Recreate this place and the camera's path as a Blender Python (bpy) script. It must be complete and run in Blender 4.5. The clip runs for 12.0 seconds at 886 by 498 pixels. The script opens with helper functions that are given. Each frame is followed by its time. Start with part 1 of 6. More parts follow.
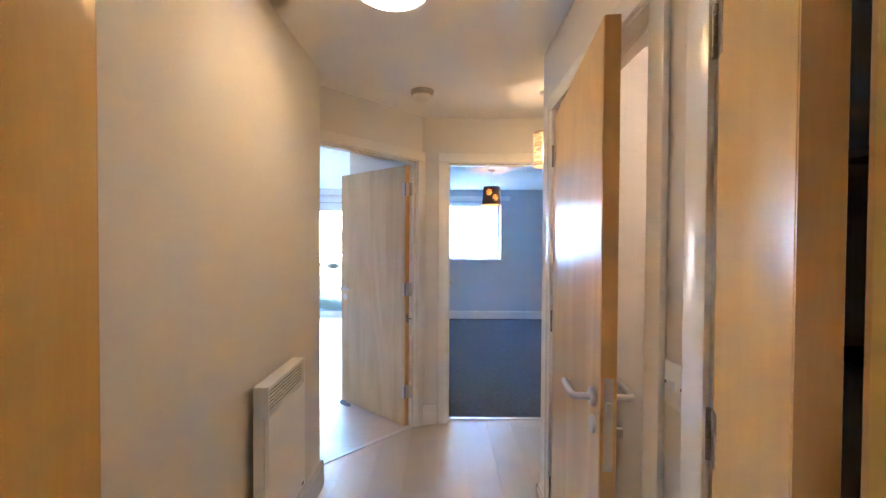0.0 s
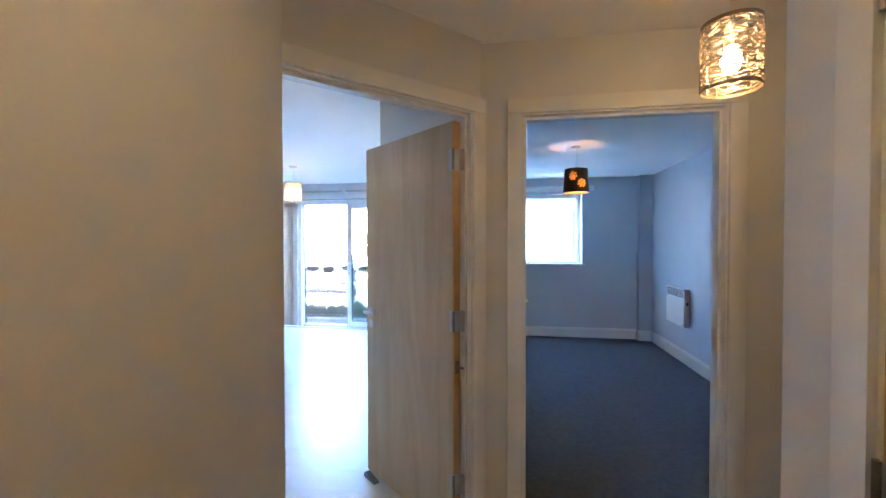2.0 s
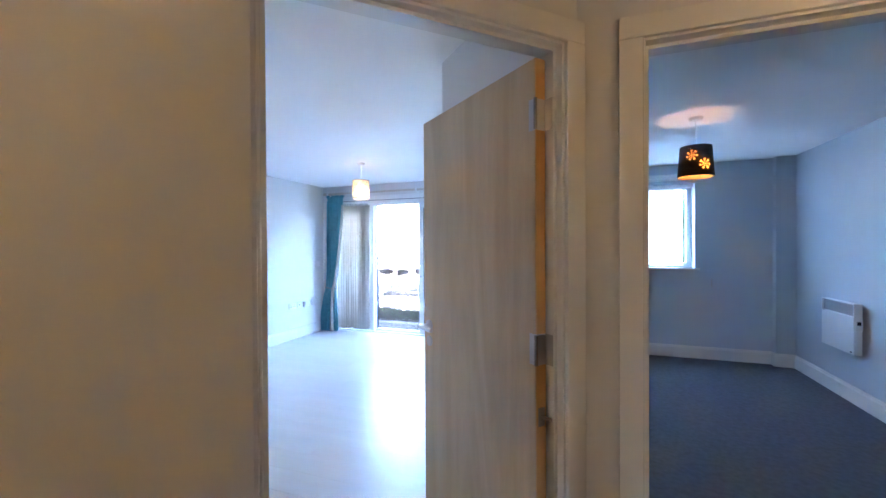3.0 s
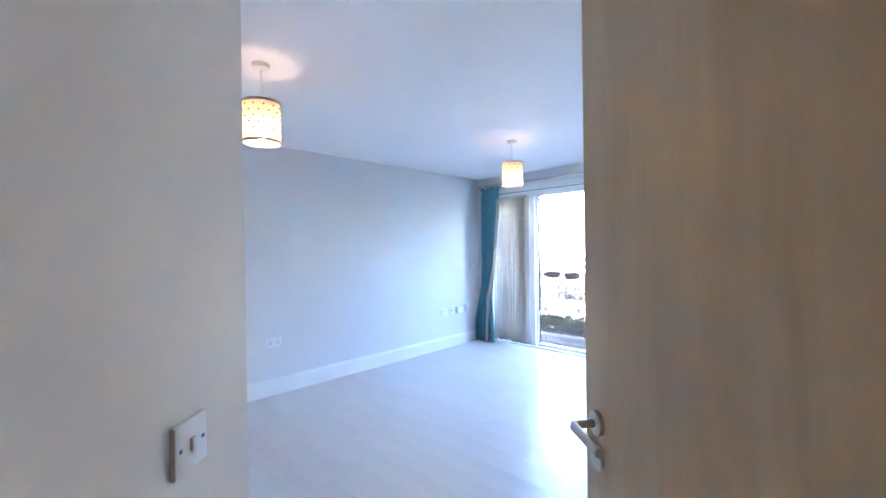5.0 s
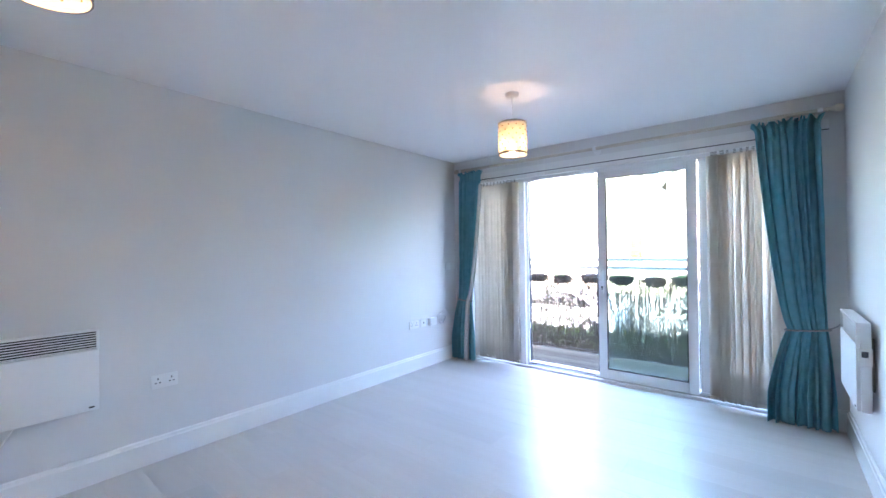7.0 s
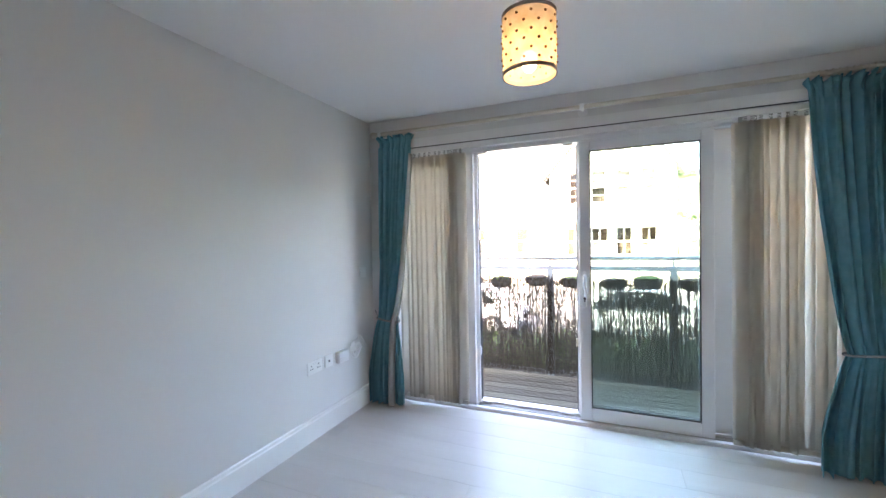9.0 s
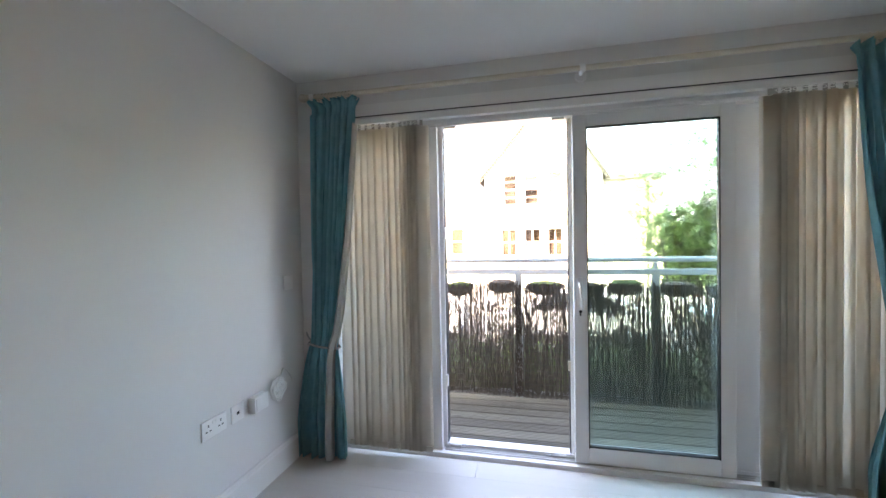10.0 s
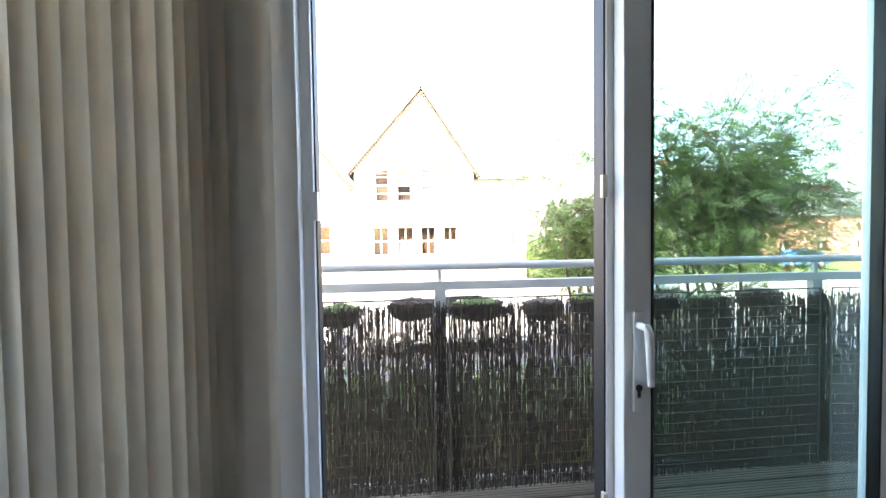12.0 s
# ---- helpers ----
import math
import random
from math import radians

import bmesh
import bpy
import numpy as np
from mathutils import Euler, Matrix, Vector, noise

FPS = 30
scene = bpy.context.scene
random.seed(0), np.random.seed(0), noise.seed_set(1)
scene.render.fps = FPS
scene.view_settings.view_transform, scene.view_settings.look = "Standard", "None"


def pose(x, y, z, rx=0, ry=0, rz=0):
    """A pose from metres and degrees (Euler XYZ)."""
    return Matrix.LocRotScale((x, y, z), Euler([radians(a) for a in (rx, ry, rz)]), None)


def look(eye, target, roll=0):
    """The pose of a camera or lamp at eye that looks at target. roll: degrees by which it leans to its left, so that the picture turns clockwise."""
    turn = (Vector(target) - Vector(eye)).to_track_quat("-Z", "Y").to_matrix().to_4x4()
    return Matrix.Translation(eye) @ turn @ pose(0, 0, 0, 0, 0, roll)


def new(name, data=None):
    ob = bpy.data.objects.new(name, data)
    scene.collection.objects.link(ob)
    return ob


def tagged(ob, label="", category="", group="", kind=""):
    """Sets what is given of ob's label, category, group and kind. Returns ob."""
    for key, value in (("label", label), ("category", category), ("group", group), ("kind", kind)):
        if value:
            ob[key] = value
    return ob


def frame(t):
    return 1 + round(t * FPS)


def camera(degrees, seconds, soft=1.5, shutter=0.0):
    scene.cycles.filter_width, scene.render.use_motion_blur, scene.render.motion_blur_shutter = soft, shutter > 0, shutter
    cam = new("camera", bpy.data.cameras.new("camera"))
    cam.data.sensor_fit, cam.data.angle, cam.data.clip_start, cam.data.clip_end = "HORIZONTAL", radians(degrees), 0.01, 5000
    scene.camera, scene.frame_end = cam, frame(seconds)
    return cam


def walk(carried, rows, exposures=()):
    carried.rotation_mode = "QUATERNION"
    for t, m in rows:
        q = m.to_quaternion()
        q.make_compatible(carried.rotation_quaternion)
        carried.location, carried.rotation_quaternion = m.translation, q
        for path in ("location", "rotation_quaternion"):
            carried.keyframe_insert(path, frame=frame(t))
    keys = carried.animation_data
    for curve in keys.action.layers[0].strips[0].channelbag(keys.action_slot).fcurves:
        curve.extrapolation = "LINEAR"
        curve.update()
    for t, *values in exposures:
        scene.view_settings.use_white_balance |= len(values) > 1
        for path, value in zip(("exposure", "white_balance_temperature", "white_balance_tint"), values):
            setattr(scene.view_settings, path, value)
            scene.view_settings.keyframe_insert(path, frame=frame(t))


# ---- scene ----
cam = camera(95.9, 12.0)
PATH = [
    (0, (0.006, -0.097, 1.413), (0.011, 1.903, 1.378), 0.3),
    (0.5, (0.005, 0.189, 1.411), (-0.045, 2.189, 1.375), 0.3),
    (1, (-0.015, 0.484, 1.413), (-0.161, 2.478, 1.376), 0.1),
    (1.5, (-0.024, 0.788, 1.414), (-0.243, 2.776, 1.379), 0.1),
    (2, (-0.029, 1.067, 1.424), (-0.34, 3.043, 1.389), -0.1),
    (2.5, (-0.066, 1.345, 1.397), (-0.517, 3.294, 1.372), -0.1),
    (3, (-0.107, 1.614, 1.388), (-0.8, 3.49, 1.372), -0.3),
    (3.5, (-0.127, 1.845, 1.399), (-1.069, 3.609, 1.382), -0.2),
    (5.3, (-0.577, 2.698, 1.373), (-2.011, 4.091, 1.366), -0.7),
    (5.5, (-0.647, 2.771, 1.364), (-2.086, 4.16, 1.359), -0.6),
    (6, (-0.799, 2.919, 1.340), (-2.224, 4.321, 1.334), -0.6),
    (6.5, (-1.034, 3.069, 1.331), (-2.384, 4.545, 1.334), -0.7),
    (7, (-1.292, 3.282, 1.298), (-2.559, 4.83, 1.305), -0.8),
    (7.2, (-1.391, 3.38, 1.33), (-2.624, 4.955, 1.319), -0.7),
    (8.8, (-2.283, 4.081, 1.362), (-3.115, 5.899, 1.318), -1.2),
    (9, (-2.388, 4.243, 1.359), (-3.163, 6.086, 1.314), -1.1),
    (9.5, (-2.607, 4.544, 1.345), (-3.243, 6.439, 1.298), -1.2),
    (10, (-2.813, 4.871, 1.347), (-3.264, 6.819, 1.301), -1.1),
    (10.5, (-2.931, 5.218, 1.343), (-3.215, 7.197, 1.292), -1.2),
    (11, (-3.041, 5.578, 1.327), (-3.168, 7.573, 1.274), -1.1),
    (11.5, (-3.12, 5.927, 1.329), (-3.103, 7.926, 1.273), -1.0),
    (12, (-3.162, 6.325, 1.311), (-2.958, 8.314, 1.251), -0.8),
]
EXPOSE = [(0, 7.45, 5200, 19), (0.7, 7.15, 5250, 16), (1.5, 6.8, 5200, 16), (2.5, 6.6, 5150, 16), (3.5, 6.7, 5320, 18), (5.5, 6.32, 5600, 19), (6.5, 6.17, 6000, 20), (7.2, 6.02, 6200, 20), (9, 5.52, 7450, 19), (10, 5.1, 8000, 18), (11, 4.82, 7900, 17), (12, 4.32, 7450, 14)]
walk(cam, [(t, look(eye, goal, lean)) for t, eye, goal, lean in PATH], EXPOSE)

# ---------- world, sun, exposure ----------
world = bpy.data.worlds.new("sky")
scene.world = world
world.use_nodes = True
wn = world.node_tree.nodes
sky = wn.new("ShaderNodeTexSky")
sky.sky_type, sky.sun_disc = "NISHITA", False
sky.sun_elevation, sky.sun_rotation = radians(42), radians(200)
sky.air_density, sky.dust_density = 1.0, 3.0
wn["Background"].inputs["Strength"].default_value = 0.15
world.node_tree.links.new(sky.outputs[0], wn["Background"].inputs["Color"])
sun_data = bpy.data.lights.new("sun", "SUN")
sun_data.energy, sun_data.angle, sun_data.color = 2.0, radians(0.6), (1.0, 0.95, 0.87)
sun = new("sun", sun_data)
sun.matrix_world = look((-6, -18, 20), (0, 0, 0))

# ---------- materials ----------


def shader(name, rough=0.5, metal=0.0):
    m = bpy.data.materials.new(name)
    m.use_nodes = True
    b = m.node_tree.nodes["Principled BSDF"]
    b.inputs["Roughness"].default_value = rough
    b.inputs["Metallic"].default_value = metal
    return m, m.node_tree.nodes, m.node_tree.links, b


def mat(name, a, b=None, rough=0.5, metal=0.0, scale=6.0, stretch=(1, 1, 1), detail=6.0, bump=0.0, fine=120.0, vary=0.0, spec=0.5, rough_var=0.0):
    """A surface of two colours mixed by large noise, with fine relief."""
    m, n, l, bs = shader(name, rough, metal)
    b = b or tuple(c * 0.9 for c in a)
    tc, mp, nz, rp = n.new("ShaderNodeTexCoord"), n.new("ShaderNodeMapping"), n.new("ShaderNodeTexNoise"), n.new("ShaderNodeValToRGB")
    mp.inputs["Scale"].default_value = stretch
    nz.inputs["Scale"].default_value, nz.inputs["Detail"].default_value = scale, detail
    rp.color_ramp.elements[0].position, rp.color_ramp.elements[1].position = 0.3, 0.7
    rp.color_ramp.elements[0].color, rp.color_ramp.elements[1].color = (*a, 1), (*b, 1)
    l.new(tc.outputs["Object"], mp.inputs["Vector"])
    l.new(mp.outputs[0], nz.inputs["Vector"])
    l.new(nz.outputs["Fac"], rp.inputs["Fac"])
    out = rp.outputs["Color"]
    if vary:
        oi, hs, ma = n.new("ShaderNodeObjectInfo"), n.new("ShaderNodeHueSaturation"), n.new("ShaderNodeMapRange")
        ma.inputs["To Min"].default_value, ma.inputs["To Max"].default_value = 1 - vary, 1 + vary
        l.new(oi.outputs["Random"], ma.inputs["Value"])
        l.new(ma.outputs[0], hs.inputs["Value"])
        l.new(out, hs.inputs["Color"])
        ad = n.new("ShaderNodeVectorMath")
        ad.operation = "ADD"
        sc = n.new("ShaderNodeVectorMath")
        sc.operation = "SCALE"
        sc.inputs[0].default_value = (37.0, 53.0, 11.0)
        l.new(oi.outputs["Random"], sc.inputs["Scale"])
        l.new(tc.outputs["Object"], ad.inputs[0])
        l.new(sc.outputs[0], ad.inputs[1])
        l.new(ad.outputs[0], mp.inputs["Vector"])
        out = hs.outputs["Color"]
    l.new(out, bs.inputs["Base Color"])
    bs.inputs["Specular IOR Level"].default_value = spec
    if rough_var:
        mr = n.new("ShaderNodeMapRange")
        mr.inputs["To Min"].default_value, mr.inputs["To Max"].default_value = rough - rough_var, rough + rough_var
        l.new(nz.outputs["Fac"], mr.inputs["Value"])
        l.new(mr.outputs[0], bs.inputs["Roughness"])
    if bump:
        fz, bp = n.new("ShaderNodeTexNoise"), n.new("ShaderNodeBump")
        fz.inputs["Scale"].default_value, fz.inputs["Detail"].default_value = fine, 3
        bp.inputs["Strength"].default_value, bp.inputs["Distance"].default_value = bump, 0.002
        l.new(mp.outputs[0], fz.inputs["Vector"])
        l.new(fz.outputs["Fac"], bp.inputs["Height"])
        l.new(bp.outputs[0], bs.inputs["Normal"])
    return m


def wood(name, a, b, rough=0.4, along=2, scale=3.0, vary=0.0, coat=0.0, squash=0.09, figure=1.0):
    """Veneer: long streaks of grain with wavy figure, fine pores."""
    m, n, l, bs = shader(name, rough)
    tc, mp = n.new("ShaderNodeTexCoord"), n.new("ShaderNodeMapping")
    s = [1.0, 1.0, 1.0]
    s[along] = squash
    mp.inputs["Scale"].default_value = s
    src = tc.outputs["Object"]
    if vary:
        oi, ad, sc = n.new("ShaderNodeObjectInfo"), n.new("ShaderNodeVectorMath"), n.new("ShaderNodeVectorMath")
        ad.operation, sc.operation = "ADD", "SCALE"
        sc.inputs[0].default_value = (37.0, 53.0, 11.0)
        l.new(oi.outputs["Random"], sc.inputs["Scale"])
        l.new(src, ad.inputs[0])
        l.new(sc.outputs[0], ad.inputs[1])
        src = ad.outputs[0]
    l.new(src, mp.inputs["Vector"])
    big, mid, pore = n.new("ShaderNodeTexNoise"), n.new("ShaderNodeTexNoise"), n.new("ShaderNodeTexNoise")
    for z, k, d in ((big, scale, 2.0), (mid, scale * 9, 4.0), (pore, scale * 60, 2.0)):
        z.inputs["Scale"].default_value, z.inputs["Detail"].default_value = k, d
        l.new(mp.outputs[0], z.inputs["Vector"])
    big.inputs["Distortion"].default_value = figure
    m1, m2, rp = n.new("ShaderNodeMath"), n.new("ShaderNodeMath"), n.new("ShaderNodeValToRGB")
    m1.operation = m2.operation = "MULTIPLY_ADD"
    m1.inputs[1].default_value, m2.inputs[1].default_value = 0.35, 0.2
    l.new(mid.outputs["Fac"], m1.inputs[0])
    l.new(big.outputs["Fac"], m1.inputs[2])
    l.new(pore.outputs["Fac"], m2.inputs[0])
    l.new(m1.outputs[0], m2.inputs[2])
    rp.color_ramp.elements[0].position, rp.color_ramp.elements[1].position = 0.58, 0.98
    rp.color_ramp.elements[0].color, rp.color_ramp.elements[1].color = (*a, 1), (*b, 1)
    l.new(m2.outputs[0], rp.inputs["Fac"])
    out = rp.outputs["Color"]
    if vary:
        hs, ma = n.new("ShaderNodeHueSaturation"), n.new("ShaderNodeMapRange")
        ma.inputs["To Min"].default_value, ma.inputs["To Max"].default_value = 1 - vary, 1 + vary
        l.new(oi.outputs["Random"], ma.inputs["Value"])
        l.new(ma.outputs[0], hs.inputs["Value"])
        l.new(out, hs.inputs["Color"])
        out = hs.outputs["Color"]
    l.new(out, bs.inputs["Base Color"])
    bp = n.new("ShaderNodeBump")
    bp.inputs["Strength"].default_value, bp.inputs["Distance"].default_value = 0.12, 0.001
    l.new(m2.outputs[0], bp.inputs["Height"])
    l.new(bp.outputs[0], bs.inputs["Normal"])
    if coat:
        bs.inputs["Coat Weight"].default_value, bs.inputs["Coat Roughness"].default_value = coat, 0.25
    return m


def glow(name, colour, strength):
    m, n, l, bs = shader(name, 0.4)
    bs.inputs["Base Color"].default_value = (*colour, 1)
    bs.inputs["Emission Color"].default_value = (*colour, 1)
    bs.inputs["Emission Strength"].default_value = strength
    return m


def glass(name, tint=(1, 1, 1), rough=0.0, share=0.92):
    m, n, l, bs = shader(name, rough)
    out = n["Material Output"]
    tr, gl, mx = n.new("ShaderNodeBsdfTransparent"), n.new("ShaderNodeBsdfGlossy"), n.new("ShaderNodeMixShader")
    lw, pw, ma = n.new("ShaderNodeLayerWeight"), n.new("ShaderNodeMath"), n.new("ShaderNodeMath")
    lw.inputs["Blend"].default_value = 0.5
    pw.operation, ma.operation = "POWER", "MULTIPLY_ADD"
    pw.inputs[1].default_value, ma.inputs[1].default_value, ma.inputs[2].default_value = 4.0, 0.5, 0.035
    tr.inputs["Color"].default_value = (*tint, 1)
    gl.inputs["Roughness"].default_value = rough
    l.new(lw.outputs["Facing"], pw.inputs[0])
    l.new(pw.outputs[0], ma.inputs[0])
    l.new(ma.outputs[0], mx.inputs[0])
    l.new(tr.outputs[0], mx.inputs[1])
    l.new(gl.outputs[0], mx.inputs[2])
    l.new(mx.outputs[0], out.inputs["Surface"])
    return m


def cloth(name, a, b, through_light=0.3, scale=40.0, weave=700.0, open_weave=0.0):
    m, n, l, bs = shader(name, 0.9)
    out = n["Material Output"]
    tc, nz, rp = n.new("ShaderNodeTexCoord"), n.new("ShaderNodeTexNoise"), n.new("ShaderNodeValToRGB")
    nz.inputs["Scale"].default_value, nz.inputs["Detail"].default_value = scale, 8
    rp.color_ramp.elements[0].position, rp.color_ramp.elements[1].position = 0.3, 0.7
    rp.color_ramp.elements[0].color, rp.color_ramp.elements[1].color = (*a, 1), (*b, 1)
    l.new(tc.outputs["Object"], nz.inputs["Vector"])
    l.new(nz.outputs["Fac"], rp.inputs["Fac"])
    l.new(rp.outputs["Color"], bs.inputs["Base Color"])
    bs.inputs["Specular IOR Level"].default_value = 0.15
    fz, bp = n.new("ShaderNodeTexNoise"), n.new("ShaderNodeBump")
    fz.inputs["Scale"].default_value = weave
    bp.inputs["Strength"].default_value, bp.inputs["Distance"].default_value = 0.2, 0.001
    l.new(tc.outputs["Object"], fz.inputs["Vector"])
    l.new(fz.outputs["Fac"], bp.inputs["Height"])
    l.new(bp.outputs[0], bs.inputs["Normal"])
    tl, mx = n.new("ShaderNodeBsdfTranslucent"), n.new("ShaderNodeMixShader")
    l.new(rp.outputs["Color"], tl.inputs["Color"])
    mx.inputs[0].default_value = through_light
    l.new(bs.outputs[0], mx.inputs[1])
    l.new(tl.outputs[0], mx.inputs[2])
    last = mx
    if open_weave:
        tr, last = n.new("ShaderNodeBsdfTransparent"), n.new("ShaderNodeMixShader")
        last.inputs[0].default_value = open_weave
        l.new(mx.outputs[0], last.inputs[1])
        l.new(tr.outputs[0], last.inputs[2])
    l.new(last.outputs[0], out.inputs["Surface"])
    return m


WALL = mat("wall_paint", (0.72, 0.705, 0.68), (0.68, 0.665, 0.645), 0.75, scale=1.3, bump=0.15, fine=260)
WALL_BED = mat("bedroom_paint", (0.56, 0.60, 0.64), (0.53, 0.57, 0.61), 0.75, scale=1.3, bump=0.15, fine=260)
CEIL = mat("ceiling_paint", (0.87, 0.86, 0.845), (0.84, 0.83, 0.815), 0.85, scale=1.0, bump=0.15, fine=200)
GLOSS = mat("white_gloss_paint", (0.83, 0.82, 0.79), (0.80, 0.79, 0.76), 0.20, scale=4, rough_var=0.02)
DOOR = wood("oak_veneer", (0.45, 0.31, 0.155), (0.545, 0.395, 0.215), 0.30, along=2, scale=4.0, vary=0.04, coat=0.25, squash=0.12, figure=2.6)
# two warmer oak copies: the hall's warm lamplight is put into the colour
DOOR_MID_LIT = wood("oak_veneer_warm_lit", (0.53, 0.325, 0.10), (0.64, 0.43, 0.165), 0.30, along=2, scale=2.4, vary=0.06, coat=0.28, squash=0.2, figure=2.6)
DOOR_WARM_LIT = wood("varnished_oak_warm_lit", (0.63, 0.365, 0.075), (0.75, 0.48, 0.13), 0.30, along=2, scale=2.4, vary=0.06, coat=0.3)
DOOR_EDGE = wood("oak_lipping", (0.52, 0.27, 0.075), (0.62, 0.36, 0.12), 0.35, along=2, scale=4)
PLANK = wood("pale_laminate", (0.545, 0.50, 0.455), (0.60, 0.555, 0.51), 0.33, along=1, scale=2.2, vary=0.012, squash=0.12)
PLANK_X = wood("pale_laminate_across", (0.545, 0.50, 0.455), (0.60, 0.555, 0.51), 0.33, along=0, scale=2.2, vary=0.012, squash=0.12)
SUBFLOOR = mat("joint_shadow", (0.46, 0.42, 0.38), None, 0.9)
CARPET = mat("slate_carpet", (0.095, 0.108, 0.132), (0.125, 0.14, 0.168), 0.95, scale=30, bump=1.0, fine=500, spec=0.1)
PVC = mat("white_upvc", (0.80, 0.80, 0.80), (0.77, 0.77, 0.77), 0.3, scale=3, rough_var=0.05)
PLASTIC = mat("white_plastic", (0.80, 0.79, 0.77), (0.77, 0.76, 0.74), 0.35, scale=8)
HEATER = mat("white_enamel", (0.80, 0.80, 0.79), (0.78, 0.78, 0.77), 0.35, scale=5)
ALU = mat("satin_aluminium", (0.72, 0.72, 0.72), (0.66, 0.66, 0.66), 0.35, 0.35, scale=10)
DARK = mat("dark_slot", (0.02, 0.02, 0.02), None, 0.6)
GASKET = mat("black_rubber", (0.012, 0.012, 0.014), None, 0.6)
STEEL = mat("brushed_steel", (0.55, 0.53, 0.50), (0.48, 0.46, 0.44), 0.32, 1.0, scale=20, stretch=(1, 1, 0.1), bump=0.05)
BRASS_DARK = mat("aged_steel", (0.30, 0.26, 0.21), (0.22, 0.19, 0.16), 0.4, 1.0, scale=30)
CHROME = mat("chrome", (0.75, 0.75, 0.75), None, 0.1, 1.0)
GLASS = glass("clear_glass", (0.93, 0.97, 0.96))
TEAL = cloth("teal_curtain", (0.155, 0.40, 0.475), (0.20, 0.47, 0.545), 0.35, 20)
LINING = cloth("cream_lining", (0.55, 0.53, 0.48), (0.6, 0.58, 0.53), 0.3, 20)
TRIM_GREY = mat("grey_plastic", (0.36, 0.35, 0.33), None, 0.5)
BLIND = cloth("beige_blind_fabric", (0.73, 0.68, 0.615), (0.80, 0.75, 0.685), 0.64, 9)
ROPE = mat("grey_rope", (0.42, 0.43, 0.42), (0.3, 0.32, 0.32), 0.8, scale=120, bump=0.5)
POLE = mat("cream_pole", (0.62, 0.55, 0.45), (0.56, 0.5, 0.41), 0.45, scale=12)
DECK = wood("weathered_deck", (0.062, 0.056, 0.043), (0.125, 0.112, 0.088), 0.75, along=0, scale=3, vary=0.12, squash=0.1)
RAIL = mat("grey_painted_steel", (0.36, 0.38, 0.39), (0.32, 0.34, 0.35), 0.4, scale=6)
REED = mat("brushwood_twig", (0.035, 0.027, 0.022), (0.065, 0.05, 0.04), 0.85, scale=30, vary=0.0)


# ---------- mesh tools ----------
H = 2.37
I4 = Matrix.Identity(4)


def box(bm, x0, x1, y0, y1, z0, z1, m=None, bev=0.0):
    vs = bmesh.ops.create_cube(bm, size=1.0)["verts"]
    t = Matrix.Translation(((x0 + x1) / 2, (y0 + y1) / 2, (z0 + z1) / 2)) @ Matrix.Diagonal((x1 - x0, y1 - y0, z1 - z0, 1))
    bmesh.ops.transform(bm, matrix=(m or I4) @ t, verts=vs)
    if bev:
        es = list({e for v in vs for e in v.link_edges})
        bmesh.ops.bevel(bm, geom=es, offset=bev, segments=2, affect="EDGES", profile=0.6)


def cyl(bm, p, q, r, r2=None, seg=12, caps=True):
    p, q = Vector(p), Vector(q)
    d = q - p
    t = Matrix.Translation((p + q) / 2) @ d.to_track_quat("Z", "Y").to_matrix().to_4x4()
    bmesh.ops.create_cone(bm, cap_ends=caps, segments=seg, radius1=r, radius2=r if r2 is None else r2, depth=d.length, matrix=t)


def prism(bm, poly, z0, z1):
    n = len(poly)
    area = sum(poly[i][0] * poly[(i + 1) % n][1] - poly[(i + 1) % n][0] * poly[i][1] for i in range(n))
    if area < 0:
        poly = poly[::-1]
    lo = [bm.verts.new((x, y, z0)) for x, y in poly]
    hi = [bm.verts.new((x, y, z1)) for x, y in poly]
    bm.faces.new(lo[::-1])
    bm.faces.new(hi)
    for i in range(n):
        bm.faces.new((lo[i], lo[(i + 1) % n], hi[(i + 1) % n], hi[i]))


def tube(bm, pts, r, seg=8):
    """A round bar along points, with closed ends."""
    pts = [Vector(p) for p in pts]
    rings, side = [], None
    for i, p in enumerate(pts):
        d = (pts[min(i + 1, len(pts) - 1)] - pts[max(i - 1, 0)]).normalized()
        if side is None:
            side = d.orthogonal().normalized()
        side = (side - d * side.dot(d)).normalized()
        up = d.cross(side)
        k = r[i] if isinstance(r, (list, tuple)) else r
        rings.append([bm.verts.new(p + k * (math.cos(a) * side + math.sin(a) * up)) for a in (2 * math.pi * j / seg for j in range(seg))])
    for a, b in zip(rings, rings[1:]):
        for j in range(seg):
            bm.faces.new((a[j], a[(j + 1) % seg], b[(j + 1) % seg], b[j]))
    bm.faces.new(rings[0][::-1])
    bm.faces.new(rings[-1])


def mesh_of(name, bm, material, smooth=False):
    me = bpy.data.meshes.new(name)
    bmesh.ops.recalc_face_normals(bm, faces=bm.faces[:])
    bm.to_mesh(me)
    bm.free()
    if smooth:
        me.polygons.foreach_set("use_smooth", [True] * len(me.polygons))
        me.set_sharp_from_angle(angle=radians(40))
    me.materials.append(material)
    return me


def part(name, bm, material, parent=None, label="", smooth=False, m=None):
    ob = new(name, mesh_of(name, bm, material, smooth))
    if m is not None:
        ob.matrix_basis = m
    ob.parent = parent
    return tagged(ob, label)


def thing(name, label, category, m=None, group="", kind=""):
    ob = new(name)
    ob.empty_display_size = 0.1
    if m is not None:
        ob.matrix_basis = m
    return tagged(ob, label, category, group, kind)


